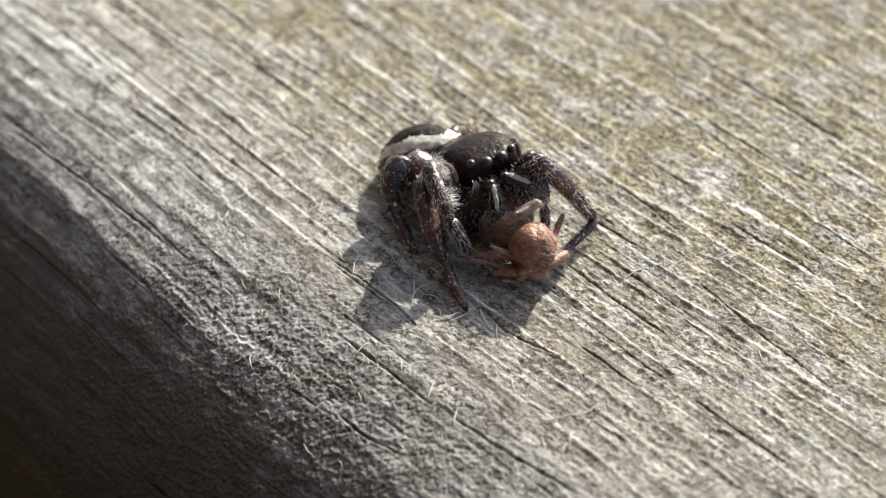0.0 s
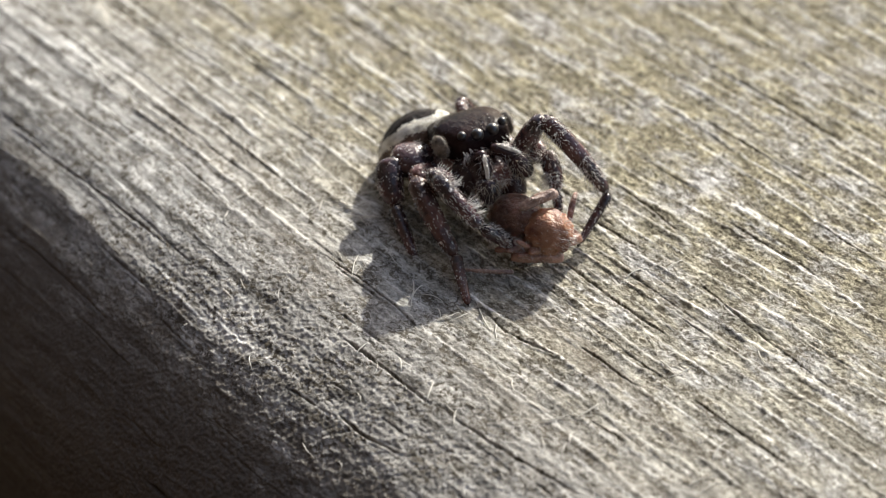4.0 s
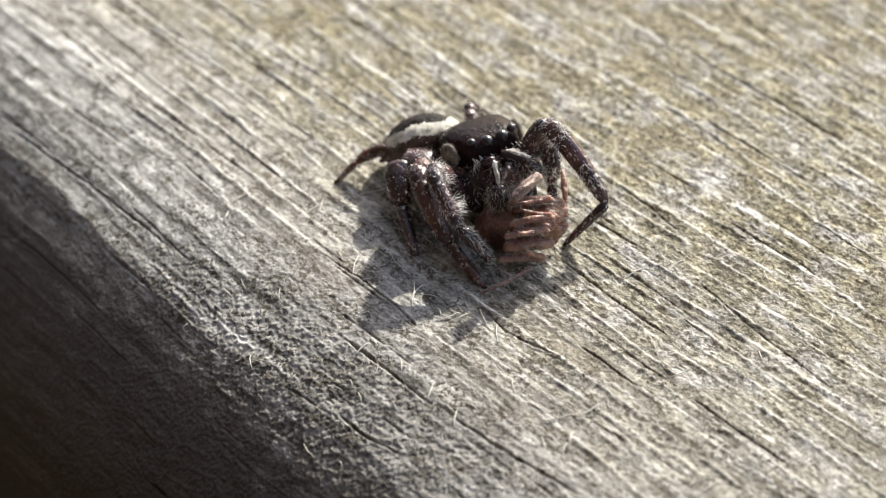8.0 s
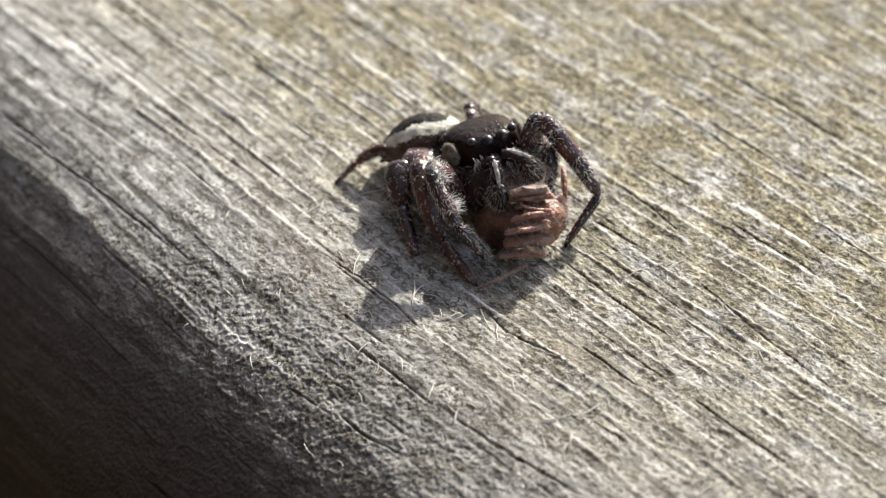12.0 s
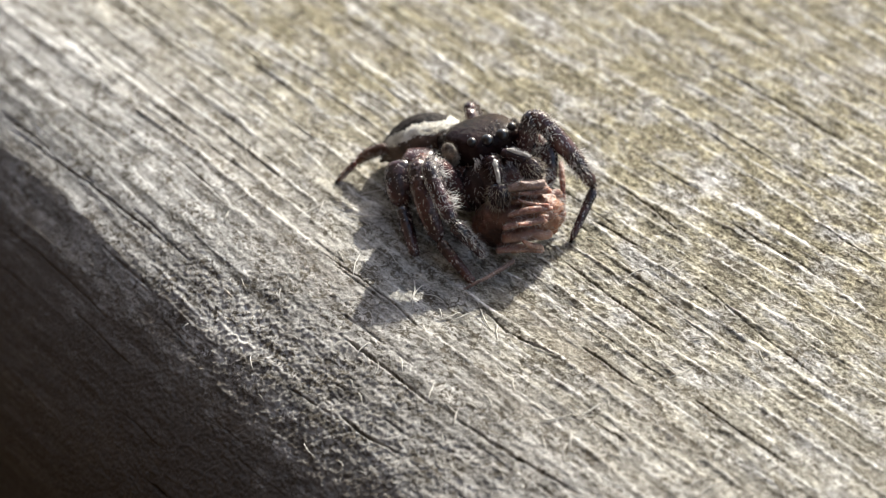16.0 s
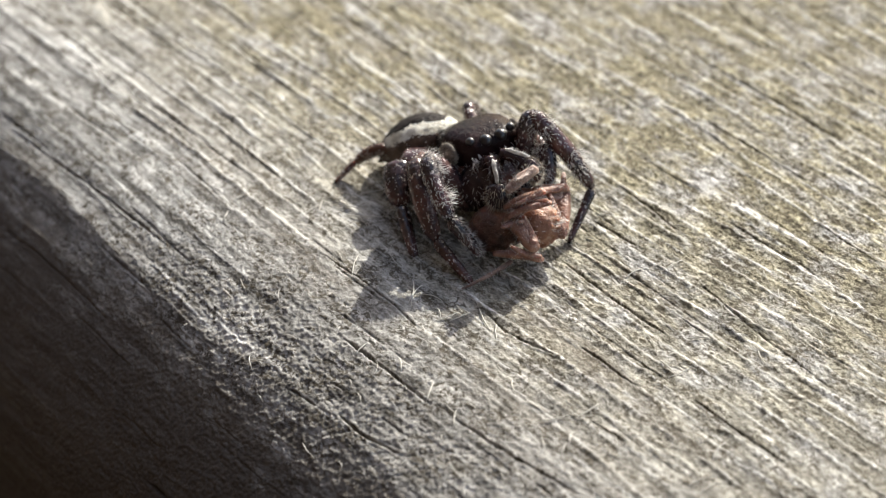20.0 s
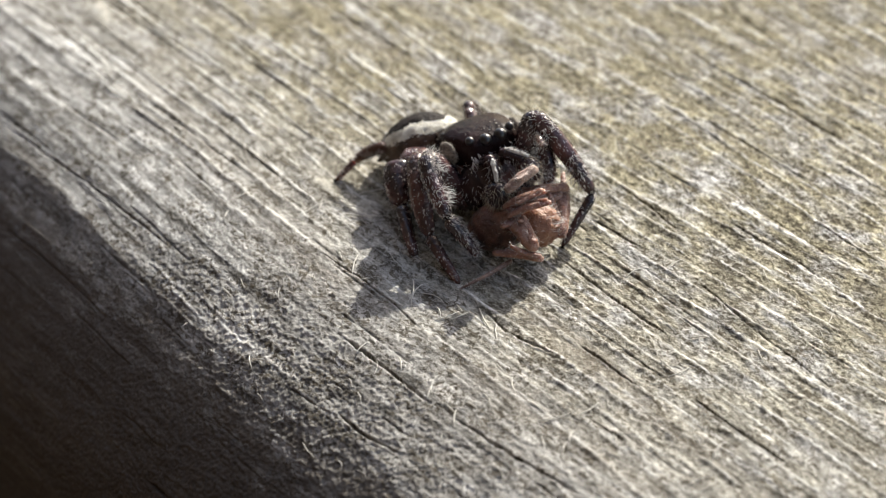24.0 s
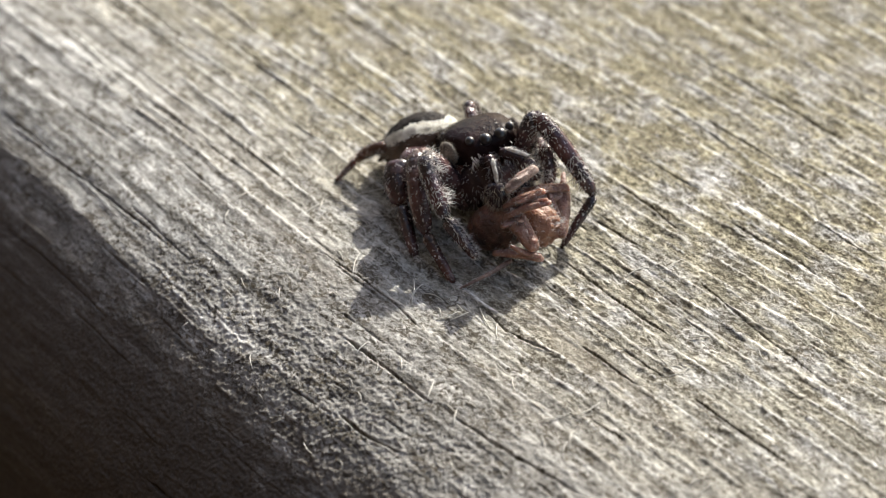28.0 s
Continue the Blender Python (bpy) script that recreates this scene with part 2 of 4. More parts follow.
def crack_depth(x, y):
    """How deep the cracks are at x, y."""
    depth = np.zeros_like(x)
    for course, width, deep in CRACKS_FRONT + CRACKS_MIDDLE + CRACKS_BACK:
        total = sum(math.dist(p, q) for p, q in zip(course, course[1:]))
        done = 0.0
        for p, q in zip(course, course[1:]):
            length = math.dist(p, q)
            ex, ey = (q[0] - p[0]) / length, (q[1] - p[1]) / length
            near = (np.abs(x - (p[0] + q[0]) / 2) < length) & (np.abs(y - (p[1] + q[1]) / 2) < length)
            xs, ys = x[near], y[near]
            along = np.clip((xs - p[0]) * ex + (ys - p[1]) * ey, 0, length)
            wob = (value_noise(along * 1.7 + done, along * 0 + p[0], 5) - .5) * .05 + (value_noise(along * 7 + done, along * 0 + p[1], 6) - .5) * .035
            off = np.hypot(xs - p[0] - along * ex + wob * ey, ys - p[1] - along * ey - wob * ex)
            f = (along + done) / total
            taper = np.clip(np.minimum(f, 1 - f) * 7, 0.05, 1) * (.35 + 1.2 * value_noise((along + done) * 2.6, along * 0 + p[0], 9))
            depth[near] = np.maximum(depth[near], deep * .7 * taper * np.clip(1.25 - off / (width * .33 * (.3 + .7 * taper)), 0, 1))
            done += length
    return depth


def grain_lines(u, v, count, seed, long, wide):
    """How strongly fine random lines along the grain show at u, v."""
    pick = random.Random(seed)
    out = np.zeros_like(u)
    order = np.argsort(v, axis=None)
    flat_u, flat_v, flat = u.ravel(), v.ravel()[order], out.ravel()
    for _ in range(count):
        v0, u0 = pick.uniform(-21, 23), pick.uniform(-24, 24)
        ln, w = pick.uniform(*long), pick.uniform(*wide)
        a, b = np.searchsorted(flat_v, (v0 - w - .12, v0 + w + .12))
        idx = order[a:b]
        du = np.abs(flat_u[idx] - u0)
        idx = idx[du < ln]
        du = np.abs(flat_u[idx] - u0) / ln
        drift = .10 * (value_noise(flat_u[idx] * .8, flat_u[idx] * 0 + v0 * 3, seed + 1) - .5)
        off = np.abs(v.ravel()[idx] - v0 - drift)
        worn_or_lit = .35 + .9 * value_noise(flat_u[idx] * 2.2, flat_u[idx] * 0 + v0 * 7, seed + 2)
        flat[idx] = np.maximum(flat[idx], np.clip(1.3 - off / w, 0, 1) * np.clip((1 - du) * 5, 0, 1) * np.clip(worn_or_lit, 0, 1))
    return flat.reshape(u.shape)


def grain_place(px, py):
    """Millimetres along and across the grain, which waves a little."""
    u = px * GRAIN[0] + py * GRAIN[1]
    v = -px * GRAIN[1] + py * GRAIN[0]
    return u, v + (value_noise(u * .06, v * .12, 1) - .5) * .8 + (value_noise(u * .35, v * .5, 2) - .5) * .12


LIP_STEP = 0.84  # mean distance between the year rings' raised lips


def lips(u, v):
    """Raised lips of the year rings: how much of its lip each place has (0 to 1), how white its sunward side is
    painted, and how high that lip stands.
    """
    ring = v / LIP_STEP + (value_noise(u * .045, v * .45, 81) - .5) * 1.5 + (value_noise(u * .22, v * .7, 82) - .5) * .34
    ring = ring + (value_noise(u * 1.3, v * .9, 83) - .5) * .10 + (value_noise(u * 5.5, v * 1.3, 84) - .5) * .055
    cell = np.floor(ring)
    high = .15 + .85 * value_noise(u * .13 + cell * 17.3, cell * 3.7 + .5, 85)
    high = high * np.clip(value_noise(u * .8 + cell * 5.1, cell * 2.3 + .5, 86) * 2.6 - .35, .12, 1)
    off = (ring - cell - .5) * LIP_STEP
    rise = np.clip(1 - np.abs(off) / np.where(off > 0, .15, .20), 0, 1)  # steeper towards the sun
    # white put just sunward of the crest, for the light it catches
    worn_or_lit = np.clip(1 - np.abs(off - .055) / .085, 0, 1)
    return rise * rise * (3 - 2 * rise), worn_or_lit, high


def wood_height(px, py, s):
    """The relief of the wood, in mm, where px, py lie on its unrolled top."""
    u, v = grain_place(px, py)
    h = (value_noise(u * .03, v * .30, 11) - .5) * .12
    h += (value_noise(u * .05, v * 1.1, 12) - .5) * .035
    along = px * EDGE[0] + py * EDGE[1]
    lip, worn_or_lit, high = lips(u, v)
    smooth = np.clip((s + 9) / 6, 0, 1) * np.clip((-along - 1) / 8, 0, 1)  # the worn stretch along the edge
    h += (.066 + .022 * smooth) * (1 - .5 * (1 - smooth) * np.clip((py - 1) / 9, 0, 1)) * high * lip * (1 - .8 * np.clip((s - 1) / 5, 0, 1) * np.clip((along + 8) / 8, 0, 1)) * (1 - .7 * np.clip((s - 3) / 4, 0, 1))
    h += (1 - .6 * smooth) * ((value_noise(u * .30, v * 5.0, 14) - .5) * .010 + (value_noise(u * .9, v * 11.0, 15) - .5) * .012)
    h += (1 - .7 * smooth) * ((value_noise(u * 3.2, v * 6.0, 16) - .5) * .034 + (value_noise(u * 7.5, v * 10.0, 26) - .5) * .040)
    # crumbly weathering towards the edge
    rough = np.clip((s - 1.5) / 6, 0, 1) * np.clip((along + 13) / 12, 0.12, 1)
    h += rough * ((value_noise(u * 2.0, v * 4.0, 17) - .5) * .030 + (value_noise(u * 6.0, v * 8.5, 18) - .5) * .024 + (value_noise(u * 10.5, v * 12.5, 28) - .5) * .056)
    # long corrugations near the edge
    band = value_noise(u * .016, v * 1.25, 31)
    h += np.clip((s + 5) / 5, 0, 1) * (band - .5) * (.09 - .06 * np.clip((along + 13) / 12, 0, 1))
    # small lifted chips on the top
    chip = np.clip(value_noise(u * 1.1, v * 3.6, 19) - .66, 0, 1) * (1 - rough)
    h += chip * .08
    return h - crack_depth(px, py)


FIBRE_LINES = (240, 41, (.4, 2.4), (.024, .055))
BROAD_FIBRES = (170, 61, (.3, 1.5), (.06, .13))
HAIR_CRACKS = (130, 51, (.6, 3.0), (.018, .034))


def rolled(px, py, h):
    """Where a point of the unrolled top with relief h lies on the beam, in mm."""
    a, s = px * EDGE[0] + py * EDGE[1], px * OUT[0] + py * OUT[1]
    turn = np.clip((s - EDGE_S) / EDGE_R, 0, math.pi / 2)
    flat = np.minimum(s, EDGE_S) + EDGE_R * np.sin(turn) + h * np.sin(turn)
    drop = EDGE_R * (1 - np.cos(turn)) + np.maximum(s - EDGE_S - EDGE_R * math.pi / 2, 0)
    return np.stack([a * EDGE[0] + flat * OUT[0], a * EDGE[1] + flat * OUT[1], h * np.cos(turn) - drop], -1)


def build_beam():
    # the body of the timber: a bar with rounded edges, just under its weathered skin
    bm = bmesh.new()
    outline = []
    for cx, cz, a0 in ((EDGE_S, -EDGE_R, 90), (EDGE_S, -80, 0), (-75, -80, -90), (-75, -EDGE_R, 180)):
        for k in range(9):
            w = radians(a0 - k * 11.25)
            outline.append((cx + (EDGE_R - .5) * math.cos(w), cz + (EDGE_R - .5) * math.sin(w)))
    ends = []
    for a in (-600, 600):
        ends.append([bm.verts.new(Vector((a * EDGE[0] + q * OUT[0], a * EDGE[1] + q * OUT[1], z)) * MM) for q, z in outline])
    n = len(outline)
    for k in range(n):
        bm.faces.new((ends[0][k], ends[0][(k + 1) % n], ends[1][(k + 1) % n], ends[1][k]))
    bm.faces.new(ends[0])
    bm.faces.new(ends[1][::-1])
    bmesh.ops.recalc_face_normals(bm, faces=bm.faces)
    grain_uv = bm.loops.layers.uv.new("grain")
    for f in bm.faces:
        for loop in f.loops:
            x, y, z = loop.vert.co / MM
            loop[grain_uv].uv = (x * EDGE[0] + y * EDGE[1], x * OUT[0] + y * OUT[1] - z)
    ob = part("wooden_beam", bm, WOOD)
    tagged(ob, "weathered grey timber beam with cracked grain and a rounded edge", "wood", kind="structure")
    # its weathered skin
    px, py = np.meshgrid(np.arange(-22.5, 18.5, .037), np.arange(-20, 17.2, .037), indexing="ij")
    u, v = grain_place(px, py)
    raised, split = grain_lines(u, v, *FIBRE_LINES), grain_lines(u, v, *HAIR_CRACKS)
    broad = grain_lines(u, v, *BROAD_FIBRES) * np.clip(value_noise(u * 4, v * 7, 71) * 2.2 - .5, 0, 1)
    ragged = np.clip(value_noise(u * 1.1, v * 3.0, 72) * 3 - 1.35, 0, 1) * np.clip(value_noise(u * 5, v * 9, 73) * 2.4 - .4, 0, 1)
    lip, worn_or_lit, high = lips(u, v)
    lip = np.clip(worn_or_lit * 2.0, 0, 1) * np.clip(high * 2.3 - .1, 0, 1) * np.clip(.4 + ragged * 1.1, 0, 1)
    rim = np.clip(crack_depth(px + .07, py + .063) * 4 - split, 0, 1) * np.clip(.45 + ragged * .8, 0, 1)  # sunlight painted white along the lip of each crack
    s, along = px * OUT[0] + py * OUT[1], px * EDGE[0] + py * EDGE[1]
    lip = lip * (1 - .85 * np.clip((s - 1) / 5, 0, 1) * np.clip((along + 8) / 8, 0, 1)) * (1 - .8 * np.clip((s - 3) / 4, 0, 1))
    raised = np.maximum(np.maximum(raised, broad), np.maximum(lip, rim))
    h = wood_height(px, py, s) + raised * .025 - split * .075
    co = rolled(px, py, h).reshape(-1, 3) * MM
    idx = np.arange(px.size).reshape(px.shape)
    quads = np.stack([idx[:-1, :-1], idx[1:, :-1], idx[1:, 1:], idx[:-1, 1:]], -1).reshape(-1, 4)
    me = bpy.data.meshes.new("weathered_skin")
    me.vertices.add(len(co))
    me.vertices.foreach_set("co", co.astype(np.float32).ravel())
    me.loops.add(quads.size)
    me.loops.foreach_set("vertex_index", quads.ravel().astype(np.int32))
    me.polygons.add(len(quads))
    me.polygons.foreach_set("loop_start", np.arange(0, quads.size, 4, dtype=np.int32))
    me.update(calc_edges=True)
    layer = me.attributes.new("bleached_and_lit", "FLOAT", "POINT")
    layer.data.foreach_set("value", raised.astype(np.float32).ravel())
    uv = np.stack([u, v], -1).reshape(-1, 2)[quads.ravel()]
    layer = me.uv_layers.new(name="grain")
    layer.data.foreach_set("uv", uv.astype(np.float32).ravel())
    me.polygons.foreach_set("use_smooth", np.ones(len(quads), dtype=bool))
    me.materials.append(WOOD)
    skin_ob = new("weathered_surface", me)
    skin_ob.parent = ob
    return ob


beam = build_beam()


def ground_sheet():
    # unseen; added dark to limit bounced light, and to bear the beam
    bm = bmesh.new()
    bmesh.ops.create_grid(bm, x_segments=60, y_segments=60, size=400)
    for v in bm.verts:
        v.co.z = -0.0925 + 0.02 * min(1, max(0, v.co.length - 2)) * noise.noise(v.co * 0.3)
    return tagged(part("ground", bm, SOIL), "unseen dark soil added under the beam", "ground", kind="structure")


ground_sheet()


def sky_blocker():
    # unseen brown panel, added to block sky and bounce warm light on the shaded side
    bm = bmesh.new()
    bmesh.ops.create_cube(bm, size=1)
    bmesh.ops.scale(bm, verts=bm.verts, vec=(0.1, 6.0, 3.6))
    ob = part("unseen_sky_blocker", bm, CHARCOAL)
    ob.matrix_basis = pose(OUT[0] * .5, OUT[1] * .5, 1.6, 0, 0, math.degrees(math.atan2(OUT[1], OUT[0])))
    return tagged(ob, "unseen brown panel added to keep sky light off the shaded side", "wall", kind="structure")


sky_blocker()


# ---- the spider ----
def lathe(profile, rings=14, squash=(1.0, 1.0), rough=0.03, seed=0, bend=0.0):
    """A tapered limb along +X; profile is (x, radius) in mm."""
    bm = bmesh.new()
    rows = []
    for x, r in profile:
        row = []
        for k in range(rings):
            w = 2 * math.pi * k / rings
            rr = r * (1 + rough * noise.noise(Vector((x * 3 + seed, math.cos(w) * 1.5, math.sin(w) * 1.5))))
            sag = bend * math.sin(math.pi * x / profile[-1][0]) if profile[-1][0] > 0 else 0
            row.append(bm.verts.new(Vector((x, math.cos(w) * rr * squash[0], math.sin(w) * rr * squash[1] + sag)) * MM))
        rows.append(row)
    for a, b in zip(rows, rows[1:]):
        for k in range(rings):
            bm.faces.new((a[k], a[(k + 1) % rings], b[(k + 1) % rings], b[k]))
    bm.faces.new(rows[0][::-1])
    bm.faces.new(rows[-1])
    return bm


def limb_profile(length, r0, r1, r2, n=12, pinch=0.55):
    """Radii along a segment: start, belly and end."""
    out = []
    for k in range(n + 1):
        f = k / n
        r = r0 * (1 - f) ** 2 + 2 * r1 * f * (1 - f) + r2 * f * f
        cap = min(1, math.sqrt(max(0.0, 1 - (1 - min(f, 1 - f) * 10) ** 2)) if min(f, 1 - f) < 0.1 else 1)
        out.append((length * f, max(r * (1 - pinch + pinch * cap), 0.01)))
    return out


def blob(rx, ry, rz, seg=28, shape=None, rough=0.015, seed=0):
    """A rounded body in mm, reshaped by shape(v)."""
    bm = bmesh.new()
    bmesh.ops.create_uvsphere(bm, u_segments=seg, v_segments=seg * 2 // 3, radius=1)
    bmesh.ops.rotate(bm, verts=bm.verts, matrix=Matrix.Rotation(math.pi / 2, 3, "Y"))
    for v in bm.verts:
        p = v.co.copy()
        if shape:
            p = shape(p)
        p *= 1 + rough * noise.noise(p * 5 + Vector((seed, 0, 0)))
        v.co = Vector((p.x * rx, p.y * ry, p.z * rz)) * MM
    return bm


def setae(bm_or_points, rnd, count, length, radius, lean=Vector((0.6, 0, 0)), keep=None):
    """Fine hairs standing on a surface: points are (place, normal) in mm."""
    bm = bmesh.new()
    pts = bm_or_points
    for _ in range(count):
        p, n = pts[rnd.randrange(len(pts))]
        if keep and not keep(p, n):
            continue
        n = n.normalized()
        d = (n + lean * rnd.uniform(.5, 1.5) + Vector((rnd.gauss(0, .3), rnd.gauss(0, .3), rnd.gauss(0, .3)))).normalized()
        ln = length * rnd.uniform(.5, 1.3)
        side = d.orthogonal().normalized()
        other = d.cross(side)
        curl = Vector((rnd.gauss(0, .12), rnd.gauss(0, .12), rnd.gauss(0, .12))) * ln
        base = [bm.verts.new((p + (side * math.cos(w) + other * math.sin(w)) * radius) * MM) for w in (0, 2.1, 4.2)]
        mid = [bm.verts.new((p + d * ln * .5 + curl + (side * math.cos(w) + other * math.sin(w)) * radius * .8) * MM) for w in (0, 2.1, 4.2)]
        tip = bm.verts.new((p + d * ln + curl * .4) * MM)
        for k in range(3):
            j = (k + 1) % 3
            bm.faces.new((base[k], base[j], mid[j], mid[k]))
            bm.faces.new((mid[k], mid[j], tip))
    return bm


def surface_points(ob):
    """Places and normals scattered over a mesh, in mm."""
    out, me = [], ob.data
    for f in me.polygons:
        corner = [me.vertices[k].co for k in f.vertices]
        for _ in range(5):
            w = [rnd.random() ** 2 + .01 for _ in corner]
            total = sum(w)
            spot = Vector((0, 0, 0))
            for c, k in zip(corner, w):
                spot += c * (k / total)
            out.append((spot / MM, f.normal.copy()))
    return out


rnd = random.Random(7)


def furry(ob, count, length, radius, mat, name="setae", lean=Vector((0.6, 0, 0)), keep=None, label=""):
    return part(name, setae(surface_points(ob), rnd, count, length, radius, lean, keep), mat, ob, label)


spider = tagged(new("jumping_spider"), "dark jumping spider with a cream-banded abdomen feeding on prey", "spider")


def carapace_shape(p):
    # a boxy head with a flat top and steep sides, highest behind the eyes, sloping away to the rear
    x, y, z = p
    box = min(1, max(0, (x + .5) / .5))
    y = math.copysign(abs(y) ** (1 - .30 * box), y)
    if z > 0:
        z = z ** (1 - .52 * box)
        z *= 0.72 + 0.07 * x if x > -0.15 else max(0.2, 0.71 + (x + 0.15) * 0.65)
    else:
        z *= 0.85
    if x > 0.80:
        x = 0.80 + (x - 0.80) * 0.35
    return Vector((x * 1.06, y, z))


carapace = part("carapace", blob(1.58, 1.36, 1.14, 56, carapace_shape, 0.02), CARAPACE, spider, "glossy black-brown carapace")
furry(carapace, 60, .12, .006, SETA_WHITE, "scale_hairs", Vector((.4, 0, 0)), lambda p, n: n.z > .3 and p.x > -.2, "sparse pale scale hairs")
# glints round the eyes, put in as tiny white scales
furry(carapace, 950, .09, .022, SETA_WHITE, "brow_glint", Vector((.4, 0, 0)), lambda p, n: p.x > .55 and n.z > .25 and .3 < noise.noise(p * 3.1), "white scales added as glints round the eyes")
furry(carapace, 300, .10, .006, SETA_DARK, "bristles", Vector((1.2, 0, 0)), lambda p, n: n.z > -.2)
furry(carapace, 70, .10, .005, SETA_TAN, "tan_hairs", Vector((1.2, 0, 0)), lambda p, n: n.z > .3 and rnd.random() < .6, "short tan hairs on the head")


def eye(x, y, z, r):
    ob = part("eye", blob(r, r, r, 20, None, 0.0), EYE, spider, "black domed eye")
    ob.matrix_basis = pose(x * MM, y * MM, z * MM)
    return ob


for side in (1, -1):
    eye(1.31, .31 * side, .62, .23)
    eye(1.13, .84 * side, .68, .165)
    eye(.50, 1.10 * side, .58, .07)
    eye(-.20, 1.14 * side, .50, .12)
    patch = part("side_patch", blob(.44, .17, .42, 24, None, 0.12, side), PATCH, spider, "pale grey hair patch on the carapace side")
    patch.matrix_basis = pose(.5 * MM, 1.40 * side * MM, .16 * MM, 0, 0, -6 * side)
    furry(patch, 420, .09, .006, SETA_TAN, "hairs", Vector((.3, 0, 0)))

# jaws under the face, and the underside
for side in (1, -1):
    jaw = part("chelicera", lathe(limb_profile(2.2, .5, .78, .36), 16), CHITIN, spider, "black jaw with white hairs")
    jaw.matrix_basis = pose(1.15 * MM, .5 * side * MM, -.1 * MM, 0, 56, 0)
    furry(jaw, 110, .34, .005, SETA_WHITE, "hairs", Vector((.5, 0, .4)), lambda p, n: n.z > .1)
belly = part("sternum", blob(1.85, 1.65, 1.1, 24, None, .03, 9), LEG_BROWN, spider, "dark underside with the leg bases")
furry(belly, 420, .24, .008, SETA_WHITE, "hairs", Vector((.6, 0, -.3)), lambda p, n: n.y < .3)
belly.matrix_basis = pose(.55 * MM, 0, -1.0 * MM)
for side in (1, -1):
    lobe = part("maxilla", blob(.85, .72, .95, 20, None, .05, side), CHITIN, spider, "black mouth lobe behind the jaw")
    furry(lobe, 260, .24, .008, SETA_WHITE, "hairs", Vector((.5, 0, -.3)), lambda p, n: n.z > -.3)
    lobe.matrix_basis = pose(1.2 * MM, .85 * side * MM, -1.1 * MM)
part("face_fringe", setae([(Vector((1.42, y, .15 + rnd.uniform(-.4, .12))), Vector((1, y * .3, -.5))) for y in [rnd.uniform(-1.0, 1.0) for _ in range(150)]],
                                 rnd, 150, .40, .009, Vector((.3, 0, -.5))), SETA_WHITE, spider, "fringe of white hairs below the eyes")


# abdomen: a body with a dark top, a cream band and brown flanks
def abdomen_shape(p):
    x, y, z = p
    w = 1.0 - 0.22 * max(0, x - .2) - 0.28 * max(0, -x - 0.3)
    return Vector((x, y * w, z * w))


def abdomen_mesh():
    bm = blob(1.62, 1.16, .96, 110, abdomen_shape, 0.03, 4)
    for f in bm.faces:
        c = f.calc_center_median() / MM
        ang = math.degrees(math.atan2(c.z / .96, abs(c.y) / 1.16))
        wave = 2 * math.sin(c.x * 5.0) + 1.2 * math.sin(c.x * 11) + rnd.uniform(-3, 3)
        fore = max(0, c.x / 1.6)
        band = 27 - 8 * fore + wave < ang < 55 + 12 * fore + wave
        if c.x > 1.3 and ang > 25:
            band = True
        f.material_index = 1 if band else (0 if ang >= 55 + 12 * fore + wave else 2)
    return bm


abdomen = part("abdomen", abdomen_mesh(), [ABDOMEN, CREAM, BELLY], spider, "dark oval abdomen with a cream band")
furry(abdomen, 500, .14, .006, SETA_DARK, "dark_hairs", Vector((-.9, 0, 0)), lambda p, n: n.z > .8 or n.z < .1)
furry(abdomen, 400, .12, .006, SETA_WHITE, "pale_hairs", Vector((-.9, 0, 0)), lambda p, n: n.z < .75)
for side in (1, -1):
    sp = part("spinneret", lathe(limb_profile(.32, .1, .11, .05), 10), BELLY, abdomen)
    sp.matrix_basis = pose(-1.5 * MM, .11 * side * MM, -.15 * MM, 0, 10, 180)

# pedipalps: a base, a shin with a white stripe and a swollen tip
palps = []
for side in (1, -1):
    base = part("pedipalp", lathe(limb_profile(1.0, .2, .26, .2), 12), CHITIN, spider, "dark pedipalp")
    shin = part("palp_shin", lathe(limb_profile(.8, .2, .24, .2), 12), CHITIN, spider, "dark palp shin with a white stripe")
    part("white_stripe", setae([(Vector((rnd.uniform(0, .75), rnd.gauss(0, .018), .21)), Vector((0, 0, 1))) for _ in range(260)], rnd, 260, .22, .014,
                               Vector((3, 0, 0))), SETA_WHITE, shin, "stripe of dense white hairs")
    part("stripe_scales", lathe(limb_profile(.82, .04, .11, .04), 10, (1, .6), .1), SETA_WHITE, shin).matrix_basis = pose(0, 0, .21 * MM)
    furry(shin, 60, .24, .004, SETA_WHITE, "hairs", Vector((.9, 0, 0)))
    tip = part("palp_tip", lathe(limb_profile(.95, .26, .60, .16), 14), CHITIN, spider, "swollen hairy palp tip")
    furry(tip, 420, .22, .005, SETA_TAN, "hairs", Vector((1.1, 0, 0)))
    palps.append((side, base, shin, tip))

HIPS = {"L1": (1.2, 1.1, -1.05), "L2": (.5, 1.15, -1.0), "L3": (-.35, .95, -.75), "L4": (-.9, .75, -.75),
        "R1": (.9, -1.1, -1.35), "R2": (.25, -1.3, -1.3), "R3": (-.35, -.95, -1.05), "R4": (-.9, -.75, -.95)}
